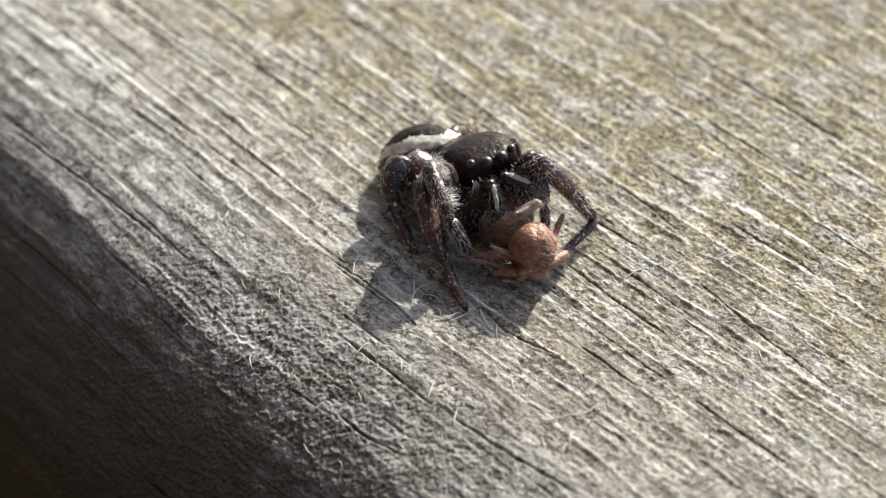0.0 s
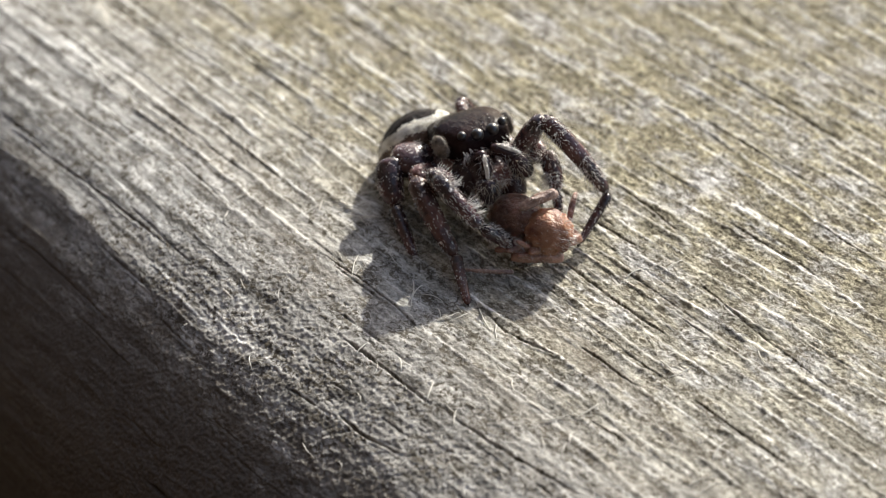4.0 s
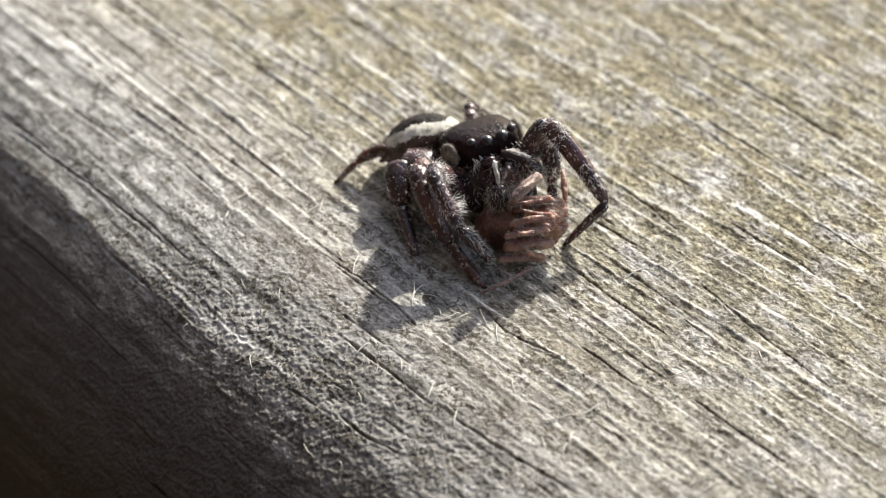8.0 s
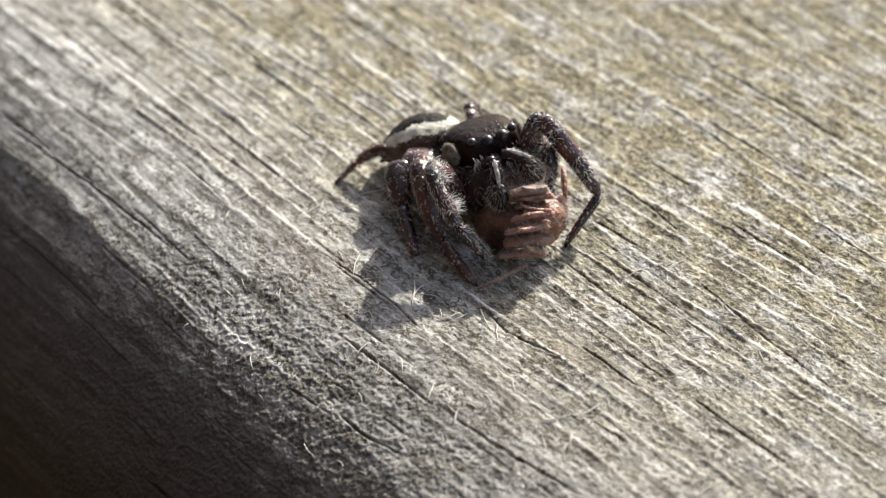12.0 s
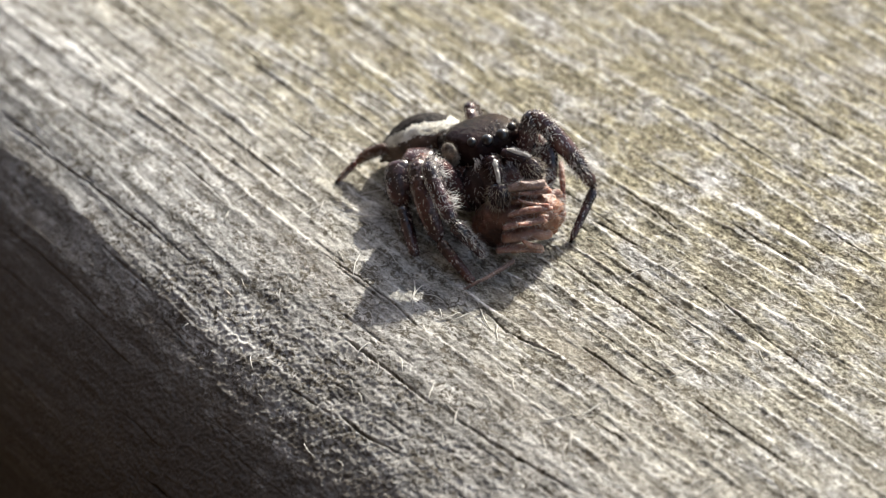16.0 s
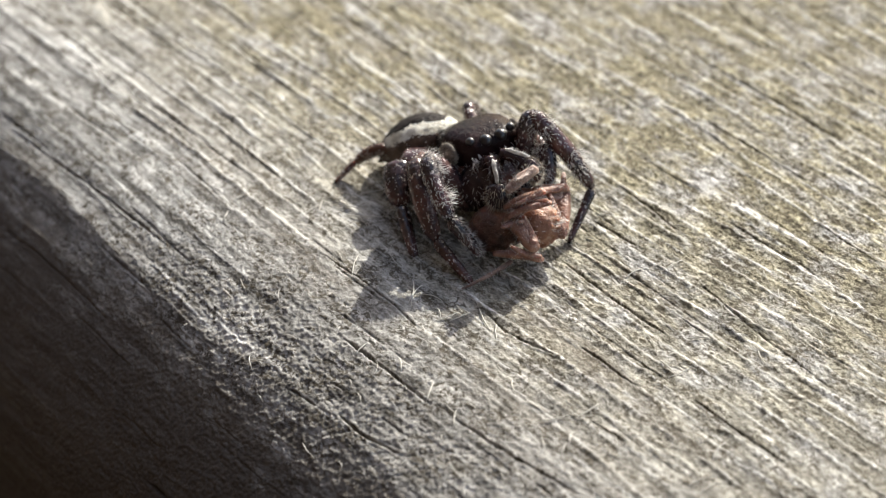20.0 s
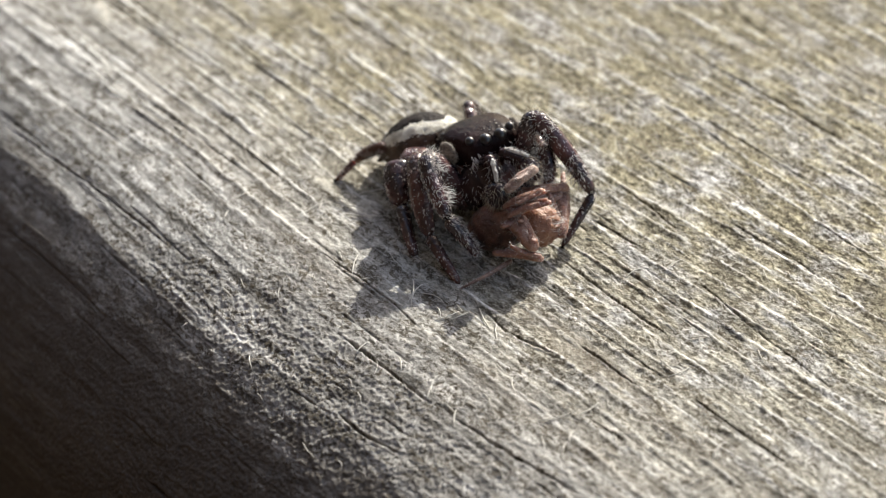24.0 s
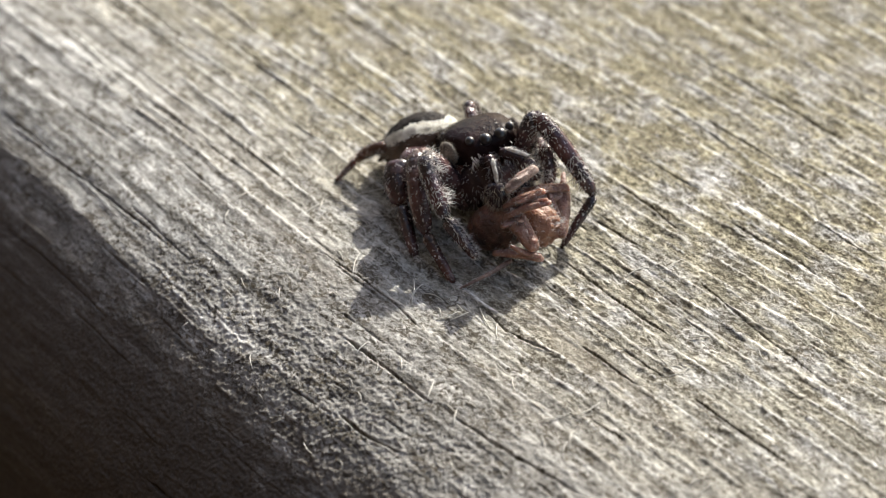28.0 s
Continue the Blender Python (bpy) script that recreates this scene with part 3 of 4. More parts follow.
# lengths of femur, tibia and foot, and their thickness
LEGS = {"L1": (2.5, 3.65, 2.12, 1.0), "R1": (2.5, 2.5, 1.75, 1.05), "L2": (1.9, 1.55, 1.6, 1.0), "R2": (1.85, 3.2, 2.1, 1.2),
        "L3": (1.2, 1.4, 1.35, .85), "R3": (1.9, 1.75, 2.2, 1.5), "L4": (1.4, 1.75, 1.0, .75), "R4": (2.24, 1.45, 1.0, .64)}
SEGMENTS = {}
for key, (a, b, c, k) in LEGS.items():
    front = key[1] in "12"
    mat = LEG_AMBER if key == "R4" else LEG_BROWN if key == "R2" else LEG
    coxa = part("coxa", blob(.70, .66, .72, 16, None, .05), mat, spider)
    coxa.matrix_basis = pose(*(Vector(HIPS[key]) * MM))
    furry(coxa, 190, .17, .008, SETA_WHITE, "hairs", Vector((.5, 0, 0)))
    which = ("front", "second", "third", "rear")[int(key[1]) - 1]
    femur = part("femur", lathe(limb_profile(a, .28 * k, (.66 if key in ("L1", "L2") else .62) * k, .28 * k), 16, (0.85, 1.1)), mat, spider, which + " leg thigh, dark and glossy")
    tibia = part("tibia", lathe(limb_profile(b, .30 * k, .40 * k, .20 * k), 16, (0.95, 1.05), bend=.12), mat, spider, which + " leg shin with pale hairs")
    w = 1.35 * k if key == "R1" else k
    foot = part("foot", lathe(limb_profile(c, .19 * w, .17 * w, .11 * w), 12), mat, spider, which + " leg slender foot")
    claw = part("claw_tuft", setae([(Vector((c - .05, 0, 0)), Vector((1, rnd.gauss(0, .5), rnd.gauss(0, .5)))) for _ in range(40)], rnd, 40, .16, .012), SETA_DARK, foot)
    n = {"R2": .5, "L1": .55}.get(key, 1.0) if front else .45
    inner = 1 if key[0] == "R" else -1
    furry(femur, int(60 * n), .11, .007, SETA_WHITE, "white_setae", Vector((1.3, 0, 0)), lambda p, m: m.z > -.2)
    furry(tibia, int(80 * n), .11, .007, SETA_WHITE, "white_setae", Vector((1.5, 0, 0)))
    furry(tibia, 260, .15, .006, SETA_DARK, "dark_setae", Vector((1.1, 0, 0)))
    furry(foot, int(90 * n), .12, .007, SETA_WHITE, "white_setae", Vector((1.3, 0, 0)))
    furry(foot, 160, .13, .006, SETA_DARK, "dark_setae", Vector((1.1, 0, 0)))
    # flat white scales laid on as sun glints, in loose clusters
    for limb, tries in ((femur, 260), (tibia, 420), (foot, 160)):
        furry(limb, int(tries * n * (2.0 if key[0] == "R" else 1.6)), .065, .014, SETA_WHITE, "glint_dusting", Vector((2.6, 0, 0)), lambda p, m: noise.noise(p * 2.2 + Vector((a * 3, b, c))) > .12)
    if key in ("R1", "L1", "L2"):
        # white fans on the inner side, below the knee and before the ankle
        furry(tibia, 1100 if key == "R1" else 1300, .36, .0085, SETA_WHITE, "white_brush", Vector((.25, 0, 0)),
              lambda p, m: m.y * inner > .45 and (p.x < .30 * b or .55 * b < p.x < .85 * b) and rnd.random() < .6, "brush of white hairs")
    if key == "R1":
        # the leg's sunlit upper edge, imitated by a streak of white scales
        for limb, tries in ((femur, 260), (tibia, 520), (foot, 200)):
            furry(limb, tries, .13, .012, SETA_WHITE, "glint_streak", Vector((3.5, 0, 0)), lambda p, m: m.z > .45 and noise.noise(p * 3.1) > -.05, "streak of white scales laid on as the leg's sun glint")
        furry(foot, 380, .20, .007, SETA_WHITE, "pale_brush", Vector((.6, 0, 0)), lambda p, m: m.y > .1, "dense pale hairs on the foot")
    SEGMENTS[key] = (femur, tibia, foot)

# ---- the prey ----
prey = tagged(new("prey_spider"), "small orange-brown spider held limp in the jaws", "spider")


def prey_abdomen_shape(p):
    x, y, z = p
    return Vector((x, y * (1 - .12 * max(0, x)), z * (1 - .1 * max(0, x))))


pa = part("abdomen", blob(.90, .82, .80, 44, prey_abdomen_shape, 0.14, 2), PREY, prey, "swollen translucent orange-brown abdomen")
pa.matrix_basis = pose(-.75 * MM, 0, 0)
furry(pa, 380, .18, .006, SETA_WHITE, "hairs", Vector((-.8, 0, 0)))
pc = part("carapace", blob(1.05, .88, .78, 32, None, 0.10, 3), PREY_DARK, prey, "dark red-brown carapace under the jaws")
pc.matrix_basis = pose(.62 * MM, 0, -.05 * MM)
furry(pc, 160, .16, .005, SETA_TAN, "hairs", Vector((-.5, 0, 0)))

def between(p, q, pole=Vector((0, 0, 1))):
    """The pose of a segment from p to q (mm)."""
    x = (q - p).normalized()
    y = pole.cross(x).normalized()
    m = Matrix((x, y, x.cross(y))).transposed().to_4x4()
    m.translation = p * MM
    return m


# its legs lie bundled over it; length, thickness and how far the shin folds back
PREY_LEGS = {}
for key, (long, k, fold, swing) in {"top": (1.9, .92, 168, 14), "upper": (2.1, 1.0, 172, -16), "middle": (2.2, 1.15, 165, 20), "lower": (1.85, 1.3, 170, -12),
                                    "front": (1.8, .75, 150, 20), "raised": (1.45, .95, 165, 10), "far": (1.3, .5, 25, 0),
                                    "thin_top": (1.6, .66, 172, 18), "thin_middle": (1.6, .62, 170, -20), "thin_lower": (1.6, .64, 168, 16)}.items():
    fem = part("leg", lathe(limb_profile(long, .15 * k, .30 * k, .16 * k, 22, pinch=.35), 18, (1.0, .85), .16, long * 7, .09), PREY_GREY if key == "raised" else PREY_LEG, prey)
    shin = part("shin", lathe(limb_profile(long * .7, .15 * k, .19 * k, .07 * k, 16, pinch=.35), 14, (1, 1), .14, long * 5, .08), PREY_GREY if key == "raised" else PREY_LEG, fem)
    shin.matrix_basis = pose((long - .1) * MM, 0, (.12 if fold > 90 else 0) * MM, 0, -fold if fold > 90 else fold, swing)
    furry(fem, 110, .16, .004, SETA_WHITE, "hairs")
    furry(shin, 60, .13, .004, SETA_WHITE, "hairs")
    PREY_LEGS[key] = fem


def trailing_leg():
    # one thin leg that drags on the wood, bent twice
    bm = lathe([(0, .05), (.06, .085), (.4, .09), (.9, .07), (1.0, .085), (1.3, .065), (1.6, .06), (1.9, .05), (2.1, .04), (2.15, .01)], 10)
    for v in bm.verts:
        x = v.co.x / MM
        v.co.z += .12 * math.sin(math.pi * min(1, x / 2.1)) * MM
        v.co.y += (.14 * math.sin(x * 1.7)) * MM
    ob = part("trailing_leg", bm, PREY_GREY, prey, "thin pale leg dragging on the wood")
    furry(ob, 120, .12, .005, SETA_WHITE, "hairs")
    return ob


trail = trailing_leg()


# ---- loose fibres on the wood ----
FIBRES_FRONT = ((-3.1, -0.9, 80, 1.3), (-0.4, -7.2, 75, 1.0), (0.4, -8.4, 80, .9), (2.3, -7.1, 95, .9), (3.9, -10.0, 70, .7),
                (4.8, -8.3, 40, 1.1), (-1.4, -5.9, 100, .8), (3.7, -8.7, 20, 1.2), (-2.7, -5.0, 50, .8), (0.2, -3.7, 30, 1.0),
                (8.8, -10.1, 60, 1.0), (8.2, -11.4, 25, 1.2), (-6.6, -4.7, 95, .7), (1.8, -4.4, 90, .9), (5.6, -9.4, 80, .8))
FIBRES_BACK = ((-4.4, 2.4, 80, .9), (-7.3, 2.9, 40, .9), (-2.6, 3.2, 20, 1.1), (8.0, -6.4, 35, 1.2), (6.8, -1.2, 30, 1.1), (8.1, -0.9, 40, 1.0),
               (-4.6, 2.3, 40, 1.3), (-5.3, 3.9, 15, .8), (-7.8, 2.0, 75, .7))
FIBRES_NEAR = ((-3.7, 2.7, -26, 1.0), (-3.4, 2.3, -19, 1.2), (-3.5, 2.5, -55, 1.0), (-2.7, 1.7, -3, 1.6),
               (-1.0, -2.3, -97, 1.4), (-0.1, -3.4, -73, 0.5), (-1.0, -2.5, -108, 1.4), (0.6, -3.7, 34, 0.8),
               (1.4, -3.8, -72, 1.4), (4.1, -9.6, 77, 0.7), (5.6, -9.7, -83, 0.8), (4.1, -8.7, -16, 0.8),
               (8.2, -6.1, -30, 0.8), (8.7, -4.7, 4, 0.8), (7.5, -6.2, -57, 0.9), (8.5, -11.7, 31, 1.2))


def top_height(x, y):
    s = x * OUT[0] + y * OUT[1]
    h = float(wood_height(np.array([x]), np.array([y]), np.array([s]))[0])
    turn = min(max((s - EDGE_S) / EDGE_R, 0), math.pi / 2)
    return h - EDGE_R * (1 - math.cos(turn))


def wood_fibre(x, y, angle, length, lift, r=.028):
    bm = bmesh.new()
    rows = []
    bow = rnd.uniform(-.25, .25)
    for k in range(9):
        f = k / 8
        p = Vector(((f - .5) * length, bow * length * (f - .5) ** 2 * 2 + rnd.uniform(-.01, .01), lift * math.sin(math.pi * f) ** 1.0 + .02 - .05 * (k in (0, 8))))
        rr = r * (.5 + .8 * math.sin(math.pi * min(.95, f + .08)))
        rows.append([bm.verts.new((p + Vector((0, math.cos(w) * rr, math.sin(w) * rr))) * MM) for w in (0, 1.57, 3.14, 4.71)])
    for a, b in zip(rows, rows[1:]):
        for k in range(4):
            bm.faces.new((a[k], a[(k + 1) % 4], b[(k + 1) % 4], b[k]))
    bm.faces.new(rows[0][::-1])
    bm.faces.new(rows[-1])
    ob = part("fibre", bm, FIBRE, beam)
    ob.matrix_basis = pose(x * MM, y * MM, top_height(x, y) * MM, 0, 0, angle)


for fx, fy, ang, ln in FIBRES_FRONT + FIBRES_BACK + FIBRES_NEAR:
    wood_fibre(fx, fy, ang, ln, .05, .02)
for _ in range(170):
    fx, fy = rnd.uniform(-9, 14), rnd.uniform(-12, 9)
    if fx * OUT[0] + fy * OUT[1] < 9:
        wood_fibre(fx, fy, math.degrees(GRAIN_ANGLE) + rnd.gauss(0, 25), rnd.uniform(.3, .9), rnd.uniform(.01, .04), rnd.uniform(.010, .018))


# ---- what moves ----
def blend(table, t):
    """Values of a table of (t, ...) rows between its times."""
    for p, q in zip(table, table[1:]):
        if t <= q[0]:
            f = max(0, (t - p[0]) / (q[0] - p[0]))
            return [np.array(a, float) * (1 - f) + np.array(b, float) * f for a, b in zip(p[1:], q[1:])]
    return [np.array(a, float) for a in table[-1][1:]]


TIMES = (0, .5, 1, 1.5, 2, 2.5, 3, 3.25, 3.5, 4.5, 5.5, 6, 6.5, 6.75, 7, 7.5, 8, 9, 10, 10.5, 11, 12, 12.5, 14.5, 15, 15.5, 16, 17, 17.3, 18, 19, 20, 21, 21.5, 23.5,
         25, 26, 27, 28)
# Poses over time, in mm and degrees: the point between the large eyes; turn, pitch and roll.
BODY = (
    (0, (1.92, 1.42, 2.80), (-58, 6, 0)),
    (1, (1.92, 1.45, 2.80), (-58, 6, 0)),
    (2, (1.86, 1.53, 2.86), (-58, 7, 0)),
    (2.5, (1.81, 1.56, 2.86), (-58, 8, 0)),
    (3, (1.61, 1.91, 2.99), (-60, 8, 0)),
    (3.5, (1.51, 2.33, 3.25), (-60, 12, 0)),
    (5.5, (2.19, 2.39, 3.38), (-52, -3, 0)),
    (6.5, (2.19, 2.29, 3.38), (-52, -2, 0)),
    (7, (1.97, 2.28, 3.19), (-56, 7, 0)),
    (7.5, (1.93, 2.27, 3.12), (-58, 12, 0)),
    (16, (1.93, 2.33, 3.12), (-58, 12, 0)),
    (28, (1.88, 2.33, 3.12), (-58, 12, 0)),
)
# Where knee, ankle and foot of each leg are.
STANCE = {
    "L1": (
        (0, (3.19, 0.92, 3.70), (5.00, 0.63, 0.65), (4.00, -0.59, 0.00)),
        (1, (3.19, 0.92, 3.70), (4.93, 0.66, 0.65), (4.00, -0.59, 0.00)),
        (2, (3.26, 0.98, 3.70), (4.93, 0.82, 0.65), (4.06, -0.43, -0.00)),
        (3, (3.23, 1.61, 3.77), (5.23, 1.44, 1.56), (4.42, 0.03, -0.00)),
        (3.5, (3.53, 2.42, 3.90), (5.84, 1.51, 1.43), (4.72, 0.03, -0.00)),
        (5.5, (3.87, 3.20, 4.16), (6.34, 2.16, 1.43), (5.18, 1.23, 0.00)),
        (6.5, (3.56, 3.34, 4.16), (6.07, 2.38, 1.43), (5.08, 1.23, 0.00)),
        (7, (3.42, 2.72, 3.90), (5.52, 1.13, 1.30), (4.33, 0.34, 0.00)),
        (8, (3.66, 2.55, 3.90), (5.50, 0.65, 1.30), (4.33, 0.28, 0.00)),
        (10, (3.66, 2.55, 3.90), (5.50, 0.65, 1.30), (4.33, 0.28, 0.00)),
        (11, (3.41, 2.82, 3.90), (5.53, 1.22, 1.30), (4.33, 0.28, 0.00)),
        (12.5, (3.25, 2.89, 3.90), (5.50, 1.54, 1.30), (4.33, 0.22, 0.00)),
        (15.5, (3.07, 2.95, 3.90), (5.49, 2.13, 1.30), (4.54, 0.47, 0.00)),
        (21, (3.07, 2.95, 3.90), (5.41, 2.06, 1.30), (4.50, 0.41, 0.00)),
        (21.6, (3.21, 2.85, 3.90), (5.26, 1.45, 1.30), (4.29, 0.16, -0.00)),
        (28, (3.27, 2.82, 3.90), (5.18, 1.03, 1.30), (4.22, 0.09, 0.00)),
    ),
    "R1": (
        (0, (-0.53, 0.52, 3.02), (0.31, -0.43, 1.72), (0.95, -0.87, 0.45)),
        (2, (-0.49, 0.43, 3.02), (0.47, -0.02, 1.72), (1.31, -0.41, 0.45)),
        (2.5, (-0.41, 0.46, 3.02), (0.64, 0.13, 1.72), (1.63, -0.14, 0.45)),
        (3, (-0.47, 0.53, 3.02), (0.93, -0.43, 1.72), (2.22, -0.51, 0.45)),
        (3.5, (-0.51, 0.65, 3.02), (1.27, -0.95, 1.72), (2.71, -0.81, 0.45)),
        (5.5, (-0.25, 0.59, 3.02), (1.35, -0.80, 1.72), (2.76, -0.51, 0.45)),
        (6.5, (-0.28, 0.62, 3.02), (1.32, -0.86, 1.72), (2.67, -0.57, 0.45)),
        (7, (-0.42, 0.78, 3.02), (0.83, -1.11, 1.72), (1.97, -1.67, 0.45)),
        (8, (-0.53, 1.20, 3.02), (0.66, -1.05, 1.72), (1.73, -1.27, 0.45)),
        (12, (-0.59, 1.39, 3.02), (0.54, -0.98, 1.72), (1.61, -1.12, 0.45)),
        (18, (-0.63, 1.42, 3.02), (0.34, -0.68, 1.72), (1.35, -0.87, 0.45)),
        (21, (-0.57, 1.52, 3.02), (0.32, -0.49, 1.72), (1.36, -0.88, 0.45)),
        (25, (-0.66, 1.60, 3.02), (0.13, -0.41, 1.72), (1.24, -0.98, 0.45)),
        (28, (-0.67, 1.60, 3.02), (0.08, -0.42, 1.72), (1.18, -1.11, 0.45)),
    ),
    "L2": (
        (0, (3.34, 1.38, 2.50), (3.57, 0.34, 1.50), (3.67, -0.15, 0.15)),
        (2, (3.51, 1.70, 2.50), (3.72, 0.56, 1.50), (3.86, 0.16, 0.15)),
        (3, (3.65, 2.35, 2.50), (4.00, 1.03, 1.50), (4.14, 0.16, 0.15)),
        (3.5, (3.66, 2.62, 2.50), (4.04, 1.20, 1.50), (4.14, 0.16, 0.15)),
        (5.5, (3.89, 3.48, 2.50), (4.23, 2.59, 1.50), (4.41, 1.91, 0.15)),
        (6.5, (3.82, 3.41, 2.50), (4.18, 2.52, 1.50), (4.36, 1.91, 0.15)),
        (7.2, (3.60, 2.95, 2.50), (3.85, 1.94, 1.50), (4.12, 0.95, 0.15)),
        (12, (3.50, 2.95, 2.50), (3.73, 1.84, 1.50), (4.04, 0.95, 0.15)),
        (28, (3.44, 2.80, 2.50), (3.74, 1.79, 1.50), (4.05, 0.80, 0.15)),
    ),
    "R2": (
        (0, (-0.72, 1.50, 2.20), (-0.12, -1.11, 0.65), (0.80, -3.23, 0.00)),
        (2.5, (-0.67, 1.51, 2.20), (0.08, -1.05, 0.65), (0.50, -3.35, 0.00)),
        (3.5, (-0.94, 1.76, 2.20), (0.26, -0.50, 0.65), (0.76, -3.23, 0.00)),
        (5.5, (-1.02, 2.22, 2.20), (0.77, -0.44, 0.65), (1.31, -2.11, 0.00)),
        (6.5, (-1.03, 2.22, 2.20), (0.77, -0.44, 0.65), (1.31, -2.11, 0.00)),
        (7, (-1.04, 2.22, 2.20), (0.32, -0.59, 0.65), (1.54, -2.11, 0.00)),
        (12, (-0.86, 2.28, 2.20), (-0.15, -0.25, 0.65), (1.13, -1.96, 0.00)),
        (18, (-0.92, 2.35, 2.20), (-0.21, -0.37, 0.65), (1.07, -1.90, 0.00)),
        (21, (-0.84, 2.38, 2.20), (-0.20, -0.44, 0.65), (1.02, -1.87, 0.00)),
        (25, (-0.87, 2.37, 2.20), (-0.34, -0.54, 0.65), (0.45, -1.91, 0.00)),
        (28, (-0.92, 2.36, 2.20), (-0.40, -0.55, 0.65), (0.37, -1.88, 0.00)),
    ),
    "R3": (
        (0, (-1.49, 2.07, 1.50), (-1.64, 0.85, 0.75), (-0.96, -0.34, 0.00)),
        (3.5, (-1.48, 2.66, 1.50), (-1.63, 1.27, 0.75), (-0.96, -0.43, 0.00)),
        (8, (-1.36, 3.18, 1.50), (-1.54, 1.78, 0.75), (-0.96, -0.46, 0.00)),
        (28, (-1.38, 3.20, 1.50), (-1.54, 1.79, 0.75), (-0.98, -0.48, 0.00)),
    ),
    "L3": (
        (0, (2.44, 2.73, 2.08), (2.88, 3.24, 1.04), (3.04, 4.40, 0.00)),
        (8, (2.46, 3.56, 2.08), (2.91, 4.41, 1.04), (3.06, 5.25, 0.00)),
        (28, (2.46, 3.56, 2.08), (2.91, 4.41, 1.04), (3.06, 5.25, 0.00)),
    ),
    "L4": (
        (0, (0.99, 4.45, 1.25), (1.27, 5.61, 0.91), (1.65, 6.01, 0.00)),
        (3.5, (1.05, 4.95, 1.40), (1.35, 6.31, 0.91), (1.65, 6.29, 0.00)),
        (5.5, (1.07, 5.20, 2.65), (1.39, 6.83, 1.04), (1.66, 6.64, 0.00)),
        (6.5, (1.07, 5.13, 2.65), (1.39, 6.83, 1.04), (1.66, 6.64, 0.00)),
        (7.2, (1.07, 5.40, 1.80), (1.35, 6.66, 0.91), (1.66, 6.64, 0.00)),
        (28, (1.07, 5.40, 1.80), (1.35, 6.66, 0.91), (1.66, 6.64, 0.00)),
    ),
    "R4": (
        (0, (-1.93, 3.64, 0.91), (-1.96, 2.75, 0.65), (-1.40, 1.45, 0.00)),
        (3.5, (-1.93, 3.91, 0.91), (-1.96, 2.91, 0.65), (-1.40, 1.45, 0.00)),
        (6.4, (-1.94, 4.08, 0.91), (-1.96, 2.91, 0.65), (-1.60, 1.61, 0.00)),
        (6.8, (-1.94, 4.25, 1.17), (-3.23, 4.31, 0.52), (-3.70, 3.57, 0.00)),
        (7.1, (-1.94, 4.35, 1.17), (-3.23, 4.39, 0.45), (-3.89, 3.83, 0.00)),
        (28, (-1.94, 4.35, 1.17), (-3.23, 4.39, 0.45), (-3.89, 3.87, 0.00)),
    ),
}
TAIL = (
    (0, (-2.09, 4.41, 0.55)),
    (3.5, (-1.93, 4.68, 0.55)),
    (5.5, (-1.94, 4.95, 0.55)),
    (7.5, (-2.08, 4.85, 0.55)),
    (28, (-2.12, 4.86, 0.55)),
)
# The prey: the middle of its abdomen, its head, and where its belly faces.
PREY_PATH = (
    (0, (3.11, -1.37, 1.30), (2.16, -0.30, 1.10), (-0.6, 0, 0.8)),
    (1.5, (3.07, -1.40, 1.30), (2.12, -0.33, 1.11), (-0.6, 0, 0.8)),
    (2.2, (3.12, -1.64, 1.30), (2.13, -0.43, 1.10), (-0.6, 0, 0.8)),
    (3, (3.28, -1.44, 1.23), (2.25, -0.38, 1.17), (-0.6, 0, 0.8)),
    (3.5, (3.57, -0.98, 1.23), (2.54, 0.02, 1.17), (-0.6, 0, 0.8)),
    (5.5, (4.04, 0.99, 1.23), (2.82, 0.99, 0.98), (0.1, -0.75, 0.5)),
    (6.5, (4.00, 0.99, 1.23), (2.80, 0.99, 0.98), (0.1, -0.75, 0.5)),
    (7, (3.45, -0.01, 1.17), (2.23, 0.22, 0.78), (0.1, -0.75, 0.5)),
    (12, (3.44, 0.24, 1.17), (2.21, 0.41, 0.78), (0.1, -0.75, 0.5)),
    (15, (3.40, 0.50, 1.17), (2.18, 0.53, 0.78), (0.1, -0.75, 0.5)),
    (17, (3.35, 0.56, 1.17), (2.12, 0.59, 0.78), (0.1, -0.75, 0.5)),
    (17.3, (3.32, 0.20, 1.10), (2.09, 0.34, 0.78), (-0.55, -0.35, 0.75)),
    (18, (3.29, 0.01, 1.10), (2.07, 0.22, 0.78), (-0.55, -0.35, 0.75)),
    (28, (3.25, -0.02, 1.10), (2.03, 0.22, 0.78), (-0.55, -0.35, 0.75)),
)
